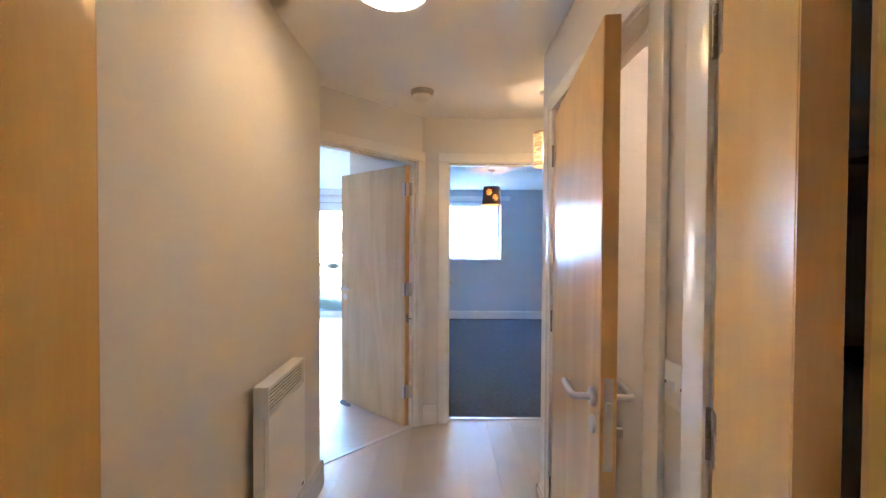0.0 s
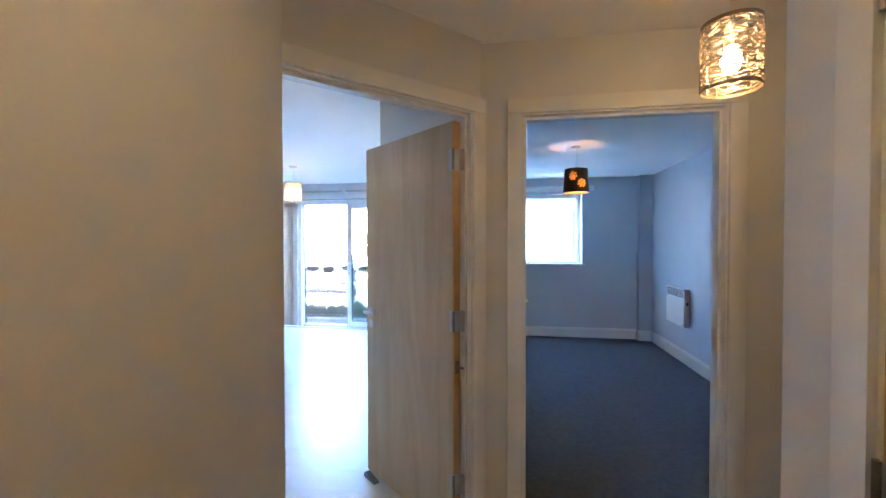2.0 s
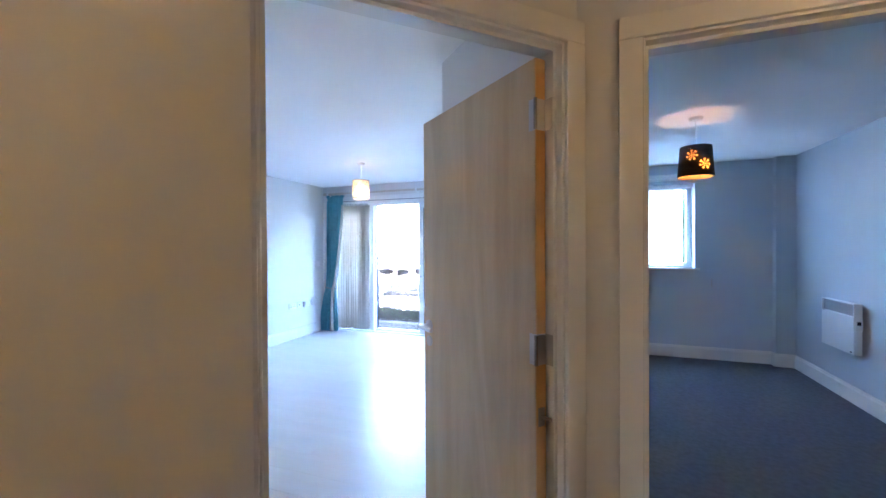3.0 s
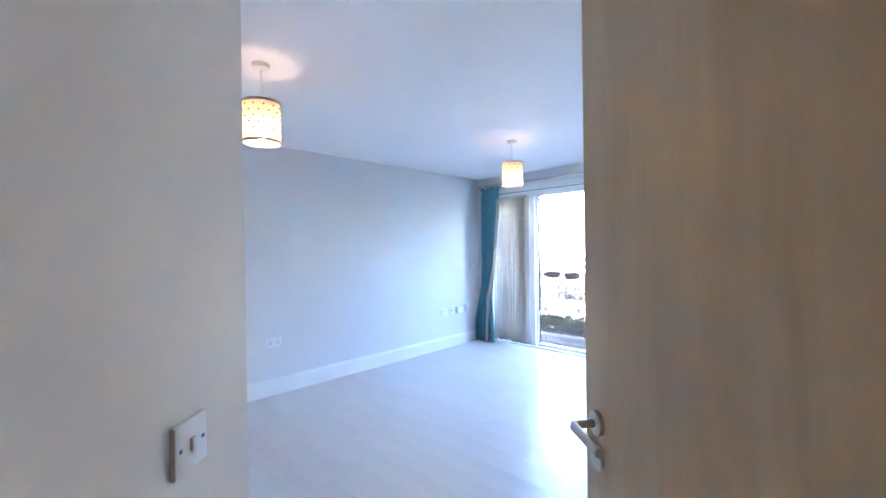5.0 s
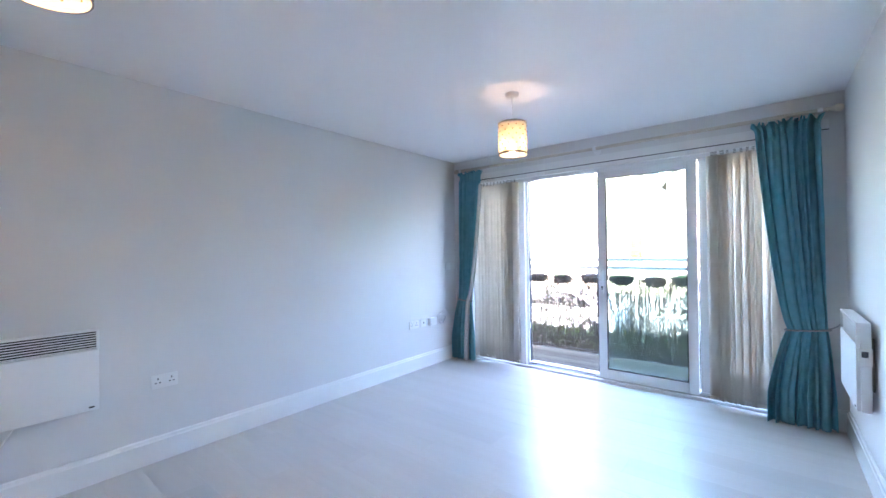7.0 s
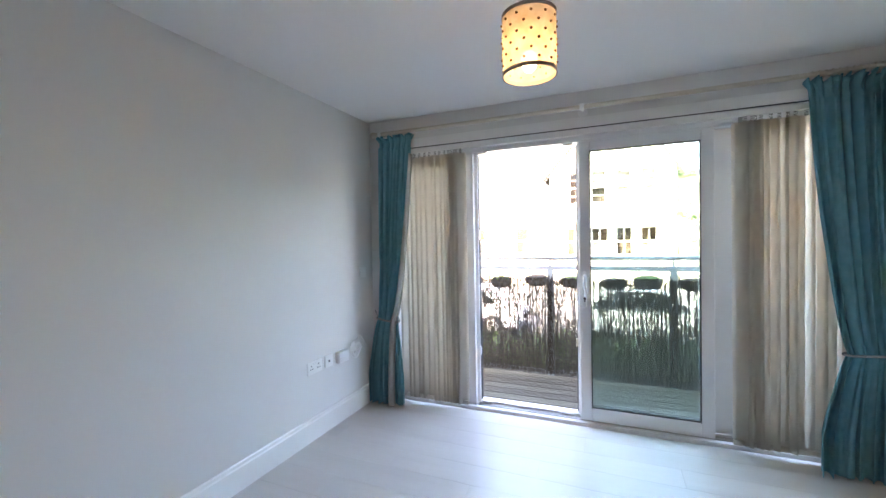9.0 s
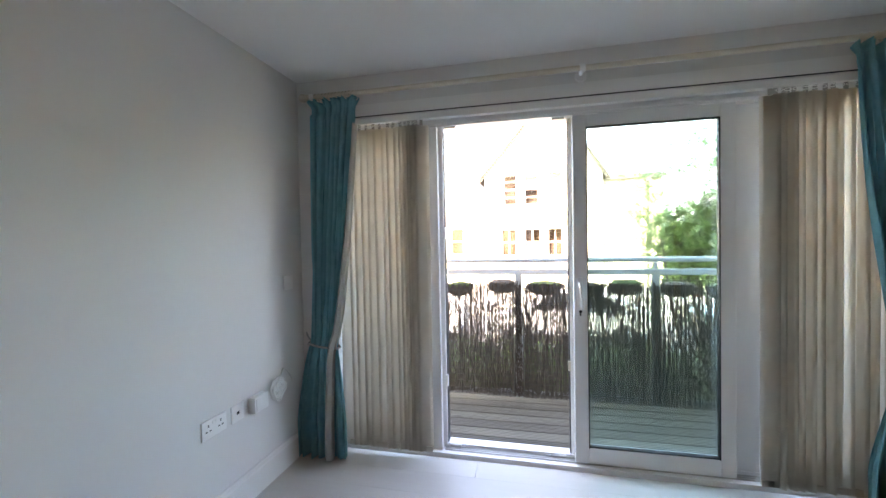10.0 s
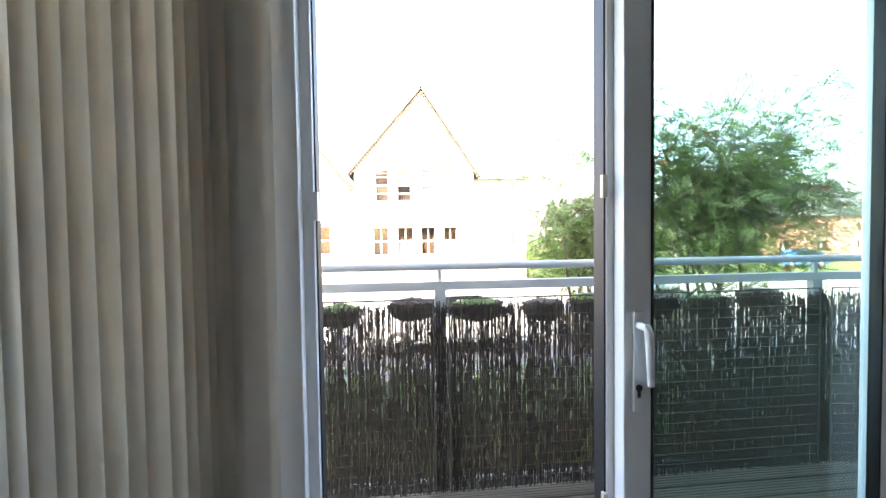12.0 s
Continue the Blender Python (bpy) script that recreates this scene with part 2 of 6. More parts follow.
def solid(name, bm, material, label, category, kind="structure", smooth=False):
    return tagged(part(name, bm, material, smooth=smooth), label, category, "", kind)


def boxes(*rows, m=None, bev=0.0):
    bm = bmesh.new()
    for r in rows:
        box(bm, *r, m=m, bev=bev)
    return bm


# ---------- plan ----------
HX0, HX1 = -0.69, 0.525            # hall side walls
A = Vector((-0.755, 2.365, 0))    # foot of the diagonal door wall
DIAG = Matrix.Translation(A) @ Matrix.Rotation(radians(45), 4, "Z")   # x along the wall, y into the living room
LX0, LX1, LY0, LY1 = -4.295, -0.88, 2.72, 7.19
BX0, BX1, BY0, BY1 = -0.83, 2.03, 3.12, 7.22
WX0, WX1, WZ1 = -4.045, -1.095, 2.11  # living-room window opening
RO = 1.0 / math.sqrt(2)


def dg(u, n):
    return (A.x + (u - n) * RO, A.y + (u + n) * RO)


# ---------- walls ----------
bm = boxes((HX0 - 0.12, HX0, -0.27, 2.18, 0, H))
solid("wall_hall_west", bm, WALL, "warm white painted hall wall behind the heater", "wall")
bm = bmesh.new()
prism(bm, [dg(-0.18, 0), dg(0.86, 0), dg(0.86, 0.1), dg(-0.18, 0.1)], 2.06, H)
prism(bm, [dg(-0.20, 0), dg(-0.092, 0), dg(-0.092, 0.1), dg(-0.20, 0.1)], 0, 2.06)
prism(bm, [dg(0.825, 0), dg(0.87, 0), dg(0.87, 0.1), dg(0.825, 0.1)], 0, 2.06)
solid("wall_diagonal", bm, WALL, "diagonal hall wall with the living room doorway", "wall")
bm = bmesh.new()
prism(bm, [dg(-0.088, 0.1), dg(-0.086, 0.83), (-1.56, LY0 - 0.1), dg(-0.22, 0.1)], 0, H)
prism(bm, [(-0.805, 2.08), (-0.805, 2.184), (-0.868, 2.258), (-1.0, 2.258), (-1.0, 2.08)], 0, H)
solid("wall_lobby_west", bm, WALL, "white return wall beside the living room door", "wall")
bm = bmesh.new()
prism(bm, [dg(0.83, 0.1), dg(0.83, 0.97), dg(0.93, 0.97), dg(0.93, 0.1)], 0, H)
solid("wall_lobby_east", bm, WALL, "white return wall behind the open door", "wall")
solid("wall_living_south", boxes((LX0 - 0.1, -1.50, LY0 - 0.1, LY0, 0, H)), WALL, "plain white living room wall", "wall")
solid("wall_living_west", boxes((LX0 - 0.15, LX0, LY0 - 0.1, LY1 + 0.22, -0.05, H)), WALL, "long white living room wall with heater and sockets", "wall")
bm = bmesh.new()
prism(bm, [dg(0.835, 0.97), (LX1, 4.6), (LX1, LY1 + 0.1), (LX1 + 0.1, LY1 + 0.1), (LX1 + 0.1, 3.70)], 0, H)
solid("wall_living_east", bm, WALL, "white living room wall with a canvas picture", "wall")
bm = boxes((LX0, WX0, LY1, LY1 + 0.22, -0.05, H), (WX1, LX1 + 0.1, LY1, LY1 + 0.22, -0.05, H), (WX0, WX1, LY1, LY1 + 0.22, WZ1, H))
solid("wall_window", bm, WALL, "white wall round the balcony glazing", "wall")
bm = boxes((-0.15, 0.03, 3.0, 3.12, 0, H), (0.955, 3.2, 3.0, 3.12, 0, H), (0.03, 0.955, 3.0, 3.12, 2.06, H))
solid("wall_bedroom_south", bm, WALL, "hall end wall with the bedroom doorway", "wall")
BW = (-0.25, 1.08, 1.10, 2.13)
bm = boxes((BX0, BW[0], BY1, BY1 + 0.28, 0, H), (BW[1], BX1 + 0.1, BY1, BY1 + 0.28, 0, H),
           (BW[0], BW[1], BY1, BY1 + 0.28, 0, BW[2]), (BW[0], BW[1], BY1, BY1 + 0.28, BW[3], H), (1.85, BX1, BY1 - 0.09, BY1, 0, H))
solid("wall_bedroom_north", bm, WALL_BED, "pale blue-grey bedroom wall round the window", "wall")
solid("wall_bedroom_east", boxes((BX1, BX1 + 0.1, BY0, BY1, 0, H)), WALL_BED, "pale blue-grey bedroom wall with a heater", "wall")
solid("wall_bedroom_nook", boxes((1.41, BX1, BY0, 4.06, 0, H)), WALL_BED, "pale blue-grey boxed-in corner beside the bedroom door", "wall")
solid("wall_bedroom_west", boxes((BX0 + 0.003, BX0 + 0.02, 3.75, BY1, 0, H)), WALL_BED, "pale blue-grey bedroom wall", "wall")
CUP0, CUP1, BA0, BA1 = -0.10, 0.68, 0.87, 1.77
bm = boxes((HX1, HX1 + 0.1, -0.27, CUP0, 0, H), (HX1, HX1 + 0.1, CUP1, BA0, 0, H), (HX1, HX1 + 0.1, BA1, 1.97, 0, H),
           (HX1, HX1 + 0.1, CUP0, CUP1, 2.06, H), (HX1, HX1 + 0.1, BA0, BA1, 2.06, H))
solid("wall_hall_east", bm, WALL, "warm white hall wall with bathroom and cupboard doorways", "wall")
bm = boxes((HX1 + 0.1, 3.2, 1.87, 1.97, 0, H), (2.3, 2.4, 0.81, 1.87, 0, H), (HX1 + 0.1, 2.4, 0.74, 0.81, 0, H))
solid("wall_bathroom", bm, WALL, "cream bathroom walls", "wall")
solid("wall_hall_far_east", boxes((3.1, 3.2, 1.97, 3.0, 0, H)), WALL, "plain end wall of the hall", "wall")
bm = boxes((HX1 + 0.1, 1.35, -0.20, -0.10, 0, H), (1.3, 1.4, -0.10, 0.74, 0, H))
solid("wall_cupboard", bm, WALL, "unlit cupboard walls", "wall")
bm = boxes((-0.84, -0.68, -0.27, -0.17, 0, H), (0.20, HX1, -0.27, -0.17, 0, H), (-0.68, 0.20, -0.27, -0.17, 2.06, H),
           (-1.2, -1.1, -1.8, -0.27, 0, H), (1.0, 1.1, -1.8, -0.27, 0, H), (-1.2, 1.1, -1.9, -1.8, 0, H))
solid("wall_entrance", bm, WALL, "entrance wall and lobby", "wall")
solid("ceiling", boxes((-4.6, 3.3, -2.0, 7.5, H, H + 0.25)), CEIL, "flat white painted ceiling", "ceiling")
# unseen block added overhead; its height sets how far its shadow reaches outside
solid("sun_block_storey", boxes((-9, 8, -4, 7.46, 2.66, 8.0)), mat("render_coat", (0.6, 0.57, 0.5), None, 0.9), "unseen upper storey block added to shade the balcony side", "facade")

# ---------- floors ----------
solid("floor", boxes((-4.6, 3.3, -2.0, 7.5, -0.25, -0.008)), SUBFLOOR, "pale wood laminate floor", "floor")
bm = bmesh.new()
prism(bm, [(0.0, 3.075), (BX1, 3.075), (BX1, BY1), (BX0, BY1), (BX0, 3.70), (-0.30, 3.17)], -0.006, 0.008)
solid("carpet", bm, CARPET, "dark slate fitted bedroom carpet", "carpet")

# ---------- skirting boards ----------


def skirting(runs, label="white gloss skirting board"):
    """Each run: two floor points, wall on the left of the way."""
    for p, q in runs:
        p, q = Vector((*p, 0)), Vector((*q, 0))
        d = q - p
        t = Matrix.Translation(p) @ Matrix.Rotation(math.atan2(d.y, d.x), 4, "Z")
        bm = bmesh.new()
        prof = [(0, 0), (0, 0.155), (-0.006, 0.155), (-0.011, 0.149), (-0.013, 0.135), (-0.018, 0.128), (-0.018, 0)]
        ends = [[bm.verts.new(t @ Vector((x, y, z))) for y, z in prof] for x in (0, d.length)]
        for i in range(len(prof)):
            j = (i + 1) % len(prof)
            bm.faces.new((ends[0][i], ends[0][j], ends[1][j], ends[1][i]))
        bm.faces.new(ends[0])
        bm.faces.new(ends[1][::-1])
        solid("baseboard", bm, GLOSS, label, "skirting")


skirting([((HX0, -0.15), (HX0, 2.195)), ((HX0 + 0.018, 2.18), (HX0 - 0.10, 2.18)),
          (dg(0.865, 0), (-0.035, 3.0)), ((1.03, 3.0), (3.0, 3.0)),
          ((HX1, 0.815), (HX1, 0.735)), ((HX1, 1.97), (HX1, 1.83)), ((3.0, 1.97), (HX1 - 0.018, 1.97)),
          ((LX0, LY0 + 0.02), (LX0, LY1)), ((-1.44, LY0), (LX0, LY0)), (dg(-0.10, 0.17), dg(-0.10, 0.875)), (dg(0.83, 0.955), dg(0.83, 0.17)),
          ((LX0, LY1), (WX0 - 0.01, LY1)), ((WX1 + 0.01, LY1), (LX1, LY1)), ((LX1, LY1), (LX1, 4.6)), ((LX1, 4.6), dg(0.83, 0.985)),
          ((BX0 + 0.02, BY1), (1.85, BY1)), ((1.85, BY1 + 0.01), (1.85, BY1 - 0.09)), ((1.832, BY1 - 0.09), (BX1, BY1 - 0.09)), ((BX1, BY1 - 0.09), (BX1, 4.06)), ((BX1, 4.06), (1.392, 4.06)), ((1.41, 4.06), (1.41, BY0)), ((1.41, BY0), (1.02, BY0))])

# ---------- door frames and doors ----------


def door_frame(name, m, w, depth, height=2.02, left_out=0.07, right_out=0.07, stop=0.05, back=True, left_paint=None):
    """Lining, stops and architraves; x across the clear opening from 0 to w, y from the near face through the wall."""
    f = thing(name, "white gloss painted door lining and architraves", "door frame", m, kind="structure")
    t, a = 0.03, 0.018
    for x0, x1 in ((-t, 0), (w, w + t)):
        part("jamb", boxes((x0, x1, -0.003, depth + 0.003, 0, height + t), bev=0.002), GLOSS, f)
    part("head", boxes((0, w, -0.003, depth + 0.003, height, height + t), bev=0.002), GLOSS, f)
    for x0, x1 in ((0, 0.012), (w - 0.012, w)):
        part("door_stop", boxes((x0, x1, stop - 0.035, stop, 0, height)), GLOSS, f)
    part("door_stop", boxes((0.012, w - 0.012, stop - 0.035, stop, height - 0.012, height)), GLOSS, f)
    for y0, y1 in ((-a, 0), (depth, depth + a)) if back else ((-a, 0),):
        for x0, x1 in ((-0.008 - left_out, -0.008), (w + 0.008, w + 0.008 + right_out)):
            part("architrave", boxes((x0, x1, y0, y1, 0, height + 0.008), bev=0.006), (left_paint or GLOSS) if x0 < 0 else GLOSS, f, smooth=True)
        part("architrave", boxes((-0.008 - left_out, w + 0.008 + right_out, y0, y1, height + 0.008, height + 0.078), bev=0.006), GLOSS, f, smooth=True)
    return f


def lever(side, plate=True):
    """Lever on a round rose, turned out along side * y, pointing to -x."""
    bm = bmesh.new()
    cyl(bm, (0, 0, 0), (0, side * 0.009, 0), 0.026, seg=20)
    cyl(bm, (0, side * 0.009, 0), (0, side * 0.012, 0), 0.026, 0.022, seg=20)
    tube(bm, [(0, side * 0.008, 0), (0, side * 0.046, 0), (-0.004, side * 0.054, 0), (-0.012, side * 0.058, 0), (-0.06, side * 0.058, 0), (-0.12, side * 0.057, 0)], 0.0095, 10)
    cyl(bm, (0, 0, -0.075), (0, side * 0.008, -0.075), 0.024, seg=20)
    return bm


def door(name, label, m, w, height=1.99, flip=1, handle=True, hinges=(0.22, 1.0, 1.76), veneer=None, lz=1.02):
    """A leaf hinged at the origin, along +x, thickness towards flip * y."""
    d = thing(name, label, "door", m)
    th = 0.042
    y0, y1 = sorted((0, flip * th))
    part("leaf", boxes((0.004, w - 0.004, y0, y1, 0.008, height), bev=0.0015), veneer or DOOR, d)
    for x0, x1 in ((0, 0.0045), (w - 0.0045, w)):
        part("lipping", boxes((x0, x1, y0 + 0.001, y1 - 0.001, 0.008, height)), DOOR_EDGE, d, "orange-brown timber edge strip")
    if handle:
        for s, y in ((-1, y0), (1, y1)):
            part("lever_handle", lever(s), STEEL, d, "brushed steel lever on round rose", True, Matrix.Translation((w - 0.06, y, lz)))
        part("lock_plate", boxes((w - 0.001, w + 0.002, y0 + 0.009, y1 - 0.009, lz - 0.17, lz + 0.07)), STEEL, d, "brushed steel lock faceplate")
        part("latch", boxes((w, w + 0.012, y0 + 0.014, y1 - 0.014, lz - 0.025, lz + 0.01), bev=0.002), STEEL, d)
    for z in hinges:
        h = part("hinge", boxes((-0.004, 0.03, -0.0015 if flip > 0 else 0, 0.0 if flip > 0 else 0.0015, z, z + 0.10)), STEEL, d, "steel butt hinge")
        bm = bmesh.new()
        for k in range(5):
            cyl(bm, (-0.004, -flip * 0.004, z + 0.02 * k + 0.0008), (-0.004, -flip * 0.004, z + 0.02 * k + 0.0192), 0.0062, seg=10)
        part("knuckle", bm, BRASS_DARK, h, smooth=True)
    return d


# living room doorway in the diagonal wall
DW = 0.865
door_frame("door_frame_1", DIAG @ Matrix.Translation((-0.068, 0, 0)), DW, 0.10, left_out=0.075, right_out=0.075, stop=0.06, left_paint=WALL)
hx, hy = -0.272, 2.923
leaf_turn = math.degrees(math.atan2(3.450 - hy, -0.892 - hx))
d1 = door("door_1", "open pale oak veneer door into the living room", pose(hx, hy, 0, 0, 0, leaf_turn), 0.80, flip=-1, lz=1.005)
for z in (0.22, 1.0, 1.76):
    part("hinge_leaf", boxes((-0.034, -0.002, -0.040, -0.0385, z, z + 0.10), (-0.0025, 0.0, -0.038, -0.006, z, z + 0.10)), STEEL, d1, "steel hinge plate with screws")
bm = boxes((-0.003, 0.0, -0.034, -0.008, 0.80, 0.86))
tube(bm, [(0.0, -0.021, 0.83), (-0.02, -0.026, 0.83), (-0.034, -0.032, 0.83)], 0.006)
part("door_chain_closer", bm, BRASS_DARK, d1, "dark steel concealed door closer", True)
# wedge under its free end
wx, wy = hx + 0.70 * math.cos(radians(leaf_turn)), hy + 0.70 * math.sin(radians(leaf_turn))
bm = bmesh.new()
prism(bm, [(-0.055, 0.0), (0.06, 0.0), (0.06, 0.006), (-0.055, 0.026)], -0.018, 0.018)
bmesh.ops.rotate(bm, matrix=Matrix.Rotation(radians(90), 3, "X"), verts=bm.verts[:])
tagged(part("door_wedge", bm, mat("grey_rubber", (0.16, 0.16, 0.17), None, 0.7), m=pose(wx - 0.02, wy - 0.03, 0, 0, 0, leaf_turn + 180)), "small grey rubber wedge at the open door", "door wedge")
# bedroom
door_frame("door_frame_2", pose(0.055, 3.0, 0), 0.872, 0.12, stop=0.07)
door("door_2", "oak veneer door standing open into the bedroom", pose(0.060, 3.128, 0, 0, 0, 90.5), 0.80, flip=1)
part("strike_plate", boxes((0.924, 0.928, 3.085, 3.11, 0.98, 1.06)), STEEL, bpy.data.objects["door_frame_2"], "steel strike plate")
# bathroom: frame seen from the hall, leaf ajar towards the hall
door_frame("door_frame_3", pose(HX1, 1.748, 0, 0, 0, -90), 0.85, 0.10, stop=0.085)
d3 = door("door_3", "oak veneer bathroom door ajar with steel lever handles", pose(HX1 - 0.006, 1.743, 0, 0, 0, -97.3), 0.827, flip=1, veneer=DOOR_MID_LIT, lz=0.995)
bm = boxes((0.752, 0.782, 0.042, 0.052, 0.885, 0.915), bev=0.003)
box(bm, 0.761, 0.773, 0.052, 0.075, 0.888, 0.912)
part("thumb_turn", bm, STEEL, d3, "steel thumb turn")
# cupboard pair
door_frame("door_frame_4", pose(HX1, 0.655, 0, 0, 0, -90), 0.73, 0.10, stop=0.085)
door("door_4", "narrow orange oak cupboard door standing ajar", pose(HX1 - 0.006, 0.652, 0, 0, 0, -90 - 23), 0.355, flip=1, handle=False, veneer=DOOR_WARM_LIT)
door("door_5", "narrow orange oak cupboard door standing half open", pose(HX1 - 0.006, -0.072, 0, 0, 0, 90 + 23), 0.355, flip=-1, handle=False, veneer=DOOR_WARM_LIT)
# front door, swung back against the hall wall
door_frame("door_frame_5", pose(-0.645, -0.27, 0), 0.80, 0.10, stop=0.03)
door("door_6", "varnished oak front door swung back to the wall", pose(-0.632, -0.16, 0, 0, 0, 89.5), 0.80, flip=1, handle=False, hinges=(), veneer=DOOR_WARM_LIT)

# cupboard shelves and contents
for z in (0.42, 0.80, 1.18, 1.58):
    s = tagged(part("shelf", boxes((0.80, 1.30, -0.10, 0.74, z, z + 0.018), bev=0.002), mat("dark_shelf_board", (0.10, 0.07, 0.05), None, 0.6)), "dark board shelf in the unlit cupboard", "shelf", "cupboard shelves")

# thresholds
bm = bmesh.new()
bmesh.ops.create_cube(bm, size=1.0, matrix=DIAG @ Matrix.Translation((0.3645, 0.03, 0.003)) @ Matrix.Diagonal((0.865, 0.032, 0.007, 1)))
bmesh.ops.bevel(bm, geom=bm.edges[:], offset=0.002, segments=1, affect="EDGES")
solid("trim", bm, ALU, "pale metal threshold strip", "threshold")
solid("trim", boxes((0.055, 0.927, 3.05, 3.085, 0.0, 0.011), bev=0.002), ALU, "pale metal carpet bar", "threshold")

# ---------- heaters ----------


def heater(label, m, w, h, flex=False, slots=7, side=1):
    """A wall-hung panel heater: back against y = 0, front at y = -0.08, louvred band near the top."""
    d = thing("panel_heater", label, "heater", m)
    g = 0.11
    part("case", boxes((0, w, -0.062, -0.022, 0, h), bev=0.006), HEATER, d, smooth=True)
    part("front_panel", boxes((0.004, w - 0.004, -0.080, -0.061, 0.004, h - g), bev=0.006), HEATER, d, smooth=True)
    part("grille_back", boxes((0.010, w - 0.010, -0.064, -0.0615, h - g + 0.004, h - 0.010)), DARK, d, "dark slots behind the louvres")
    part("top_rim", boxes((0.0, w, -0.080, -0.06, h - 0.010, h), bev=0.003), HEATER, d)
    for x0, x1 in ((0.0, 0.012), (w - 0.012, w)):
        part("grille_side", boxes((x0, x1, -0.078, -0.06, h - g, h - 0.010)), HEATER, d)
    step = (g - 0.016) / slots
    for k in range(slots):
        z = h - g + 0.006 + k * step
        part("louvre", boxes((0.012, w - 0.012, -0.0705, -0.0642, z, z + step * 0.36)), HEATER, d)
    for f in (0.2, 0.8):
        part("bracket", boxes((w * f, w * f + 0.03, -0.022, 0, h * 0.2, h * 0.8)), BRASS_DARK, d)
    xs = w if side > 0 else 0
    c = None if not side else part("control_box", boxes((xs - 0.006, xs + 0.006, -0.07, -0.02, h - 0.22, h - 0.13), bev=0.003), PLASTIC, d)
    if c:
        part("display", boxes((xs - 0.008, xs + 0.008, -0.06, -0.035, h - 0.175, h - 0.145)), DARK, c, "small black control display")
    part("badge", boxes((w - 0.05, w - 0.025, -0.0815, -0.0795, 0.02, 0.028)), DARK, d, "tiny grey maker's mark")
    if flex:
        bm = bmesh.new()
        pts = [(w * 0.45 * (1 - k / 14) - 0.03 * k / 14, -0.03 - 0.02 * math.sin(k / 14 * 3.1), -0.005 - 0.155 * math.sin(k / 14 * math.pi) ** 0.8 + 0.05 * k / 14) for k in range(15)]
        tube(bm, pts, 0.004, 6)
        part("flex", bm, PLASTIC, d, "white mains flex hanging in a loop", True)
    return d


heater("white panel heater on the hall wall", pose(HX0, 1.322, 0.31, 0, 0, 90), 0.385, 0.58, side=0)
heater("white panel heater with hanging flex on the living room wall", pose(LX0, 3.19, 0.432, 0, 0, 90), 0.605, 0.45, True, side=-1)
heater("white panel heater with dark display beside the curtain", pose(LX1, 6.78, 0.44, 0, 0, -90), 0.58, 0.46)
heater("white panel heater on the blue-grey bedroom wall", pose(BX1, 6.42, 0.45, 0, 0, -90), 0.50, 0.43)

# ---------- switches and sockets ----------


def plate(name, label, category, m, w, h, kind):
    d = thing(name, label, category, m)
    part("faceplate", boxes((-w / 2, w / 2, -0.009, 0, -h / 2, h / 2), bev=0.003), PLASTIC, d, smooth=True)
    if kind == "socket":
        for cx in ((-0.037, 0.037) if w > 0.1 else (0,)):
            for x0, z0, a, b in ((0, 0.016, 0.003, 0.006), (-0.011, -0.008, 0.005, 0.003), (0.011, -0.008, 0.005, 0.003)):
                part("pin_slot", boxes((cx + x0 - a, cx + x0 + a, -0.0096, -0.0088, z0 - b, z0 + b)), DARK, d, "dark pin slot")
        for cx in ((-0.010, 0.010) if w > 0.1 else (0,)):
            part("rocker", boxes((cx - 0.005, cx + 0.005, -0.0125, -0.0085, 0.018, 0.032), bev=0.001), PLASTIC, d)
    elif kind == "switch":
        part("rocker", boxes((-0.006, 0.006, -0.014, -0.0085, -0.011, 0.011), bev=0.0015), PLASTIC, d)
        for cx in (-0.030, 0.030):
            part("screw_cap", boxes((cx - 0.003, cx + 0.003, -0.0102, -0.0088, -0.003, 0.003)), BRASS_DARK, d)
    elif kind == "port":
        part("port", boxes((-0.008, 0.008, -0.0105, -0.0088, -0.007, 0.007)), DARK, d, "dark aerial port")
    elif kind == "spur":
        part("fuse_carrier", boxes((-0.03, -0.008, -0.0115, -0.0088, -0.016, 0.016), bev=0.001), PLASTIC, d)
        part("rocker", boxes((0.016, 0.028, -0.0125, -0.0085, -0.01, 0.01), bev=0.001), PLASTIC, d)
    return d


W90 = 90   # faces +x
for lab, y, w, k in (("white double wall socket", 4.125, 0.147, "socket"), ("white double wall socket beside the aerial plate", 6.43, 0.147, "socket"),
                     ("white aerial plate beside the double socket", 6.58, 0.086, "port"), ("white fused spur beside the heater", 3.105, 0.086, "spur")):
    plate("wall_socket", lab, "socket", pose(LX0, y, 0.495, 0, 0, W90), w, 0.086, k)
plate("blank_plate", "small white blank plate near the curtain", "wall plate", pose(LX0, 7.035, 1.105, 0, 0, 90), 0.086, 0.086, "blank")
plate("light_switch", "white light switch on the lobby wall", "light switch", DIAG @ Matrix.Translation((-0.0865, 0.622, 1.057)) @ Matrix.Rotation(radians(90), 4, "Z"), 0.086, 0.086, "switch")
plate("light_switch", "white light switch beside the bathroom door", "light switch", pose(HX1, 0.775, 1.10, 0, 0, -90), 0.072, 0.10, "switch")
plate("light_switch", "white light switch beside the bedroom door", "light switch", pose(1.23, 3.0, 1.11), 0.086, 0.086, "switch")
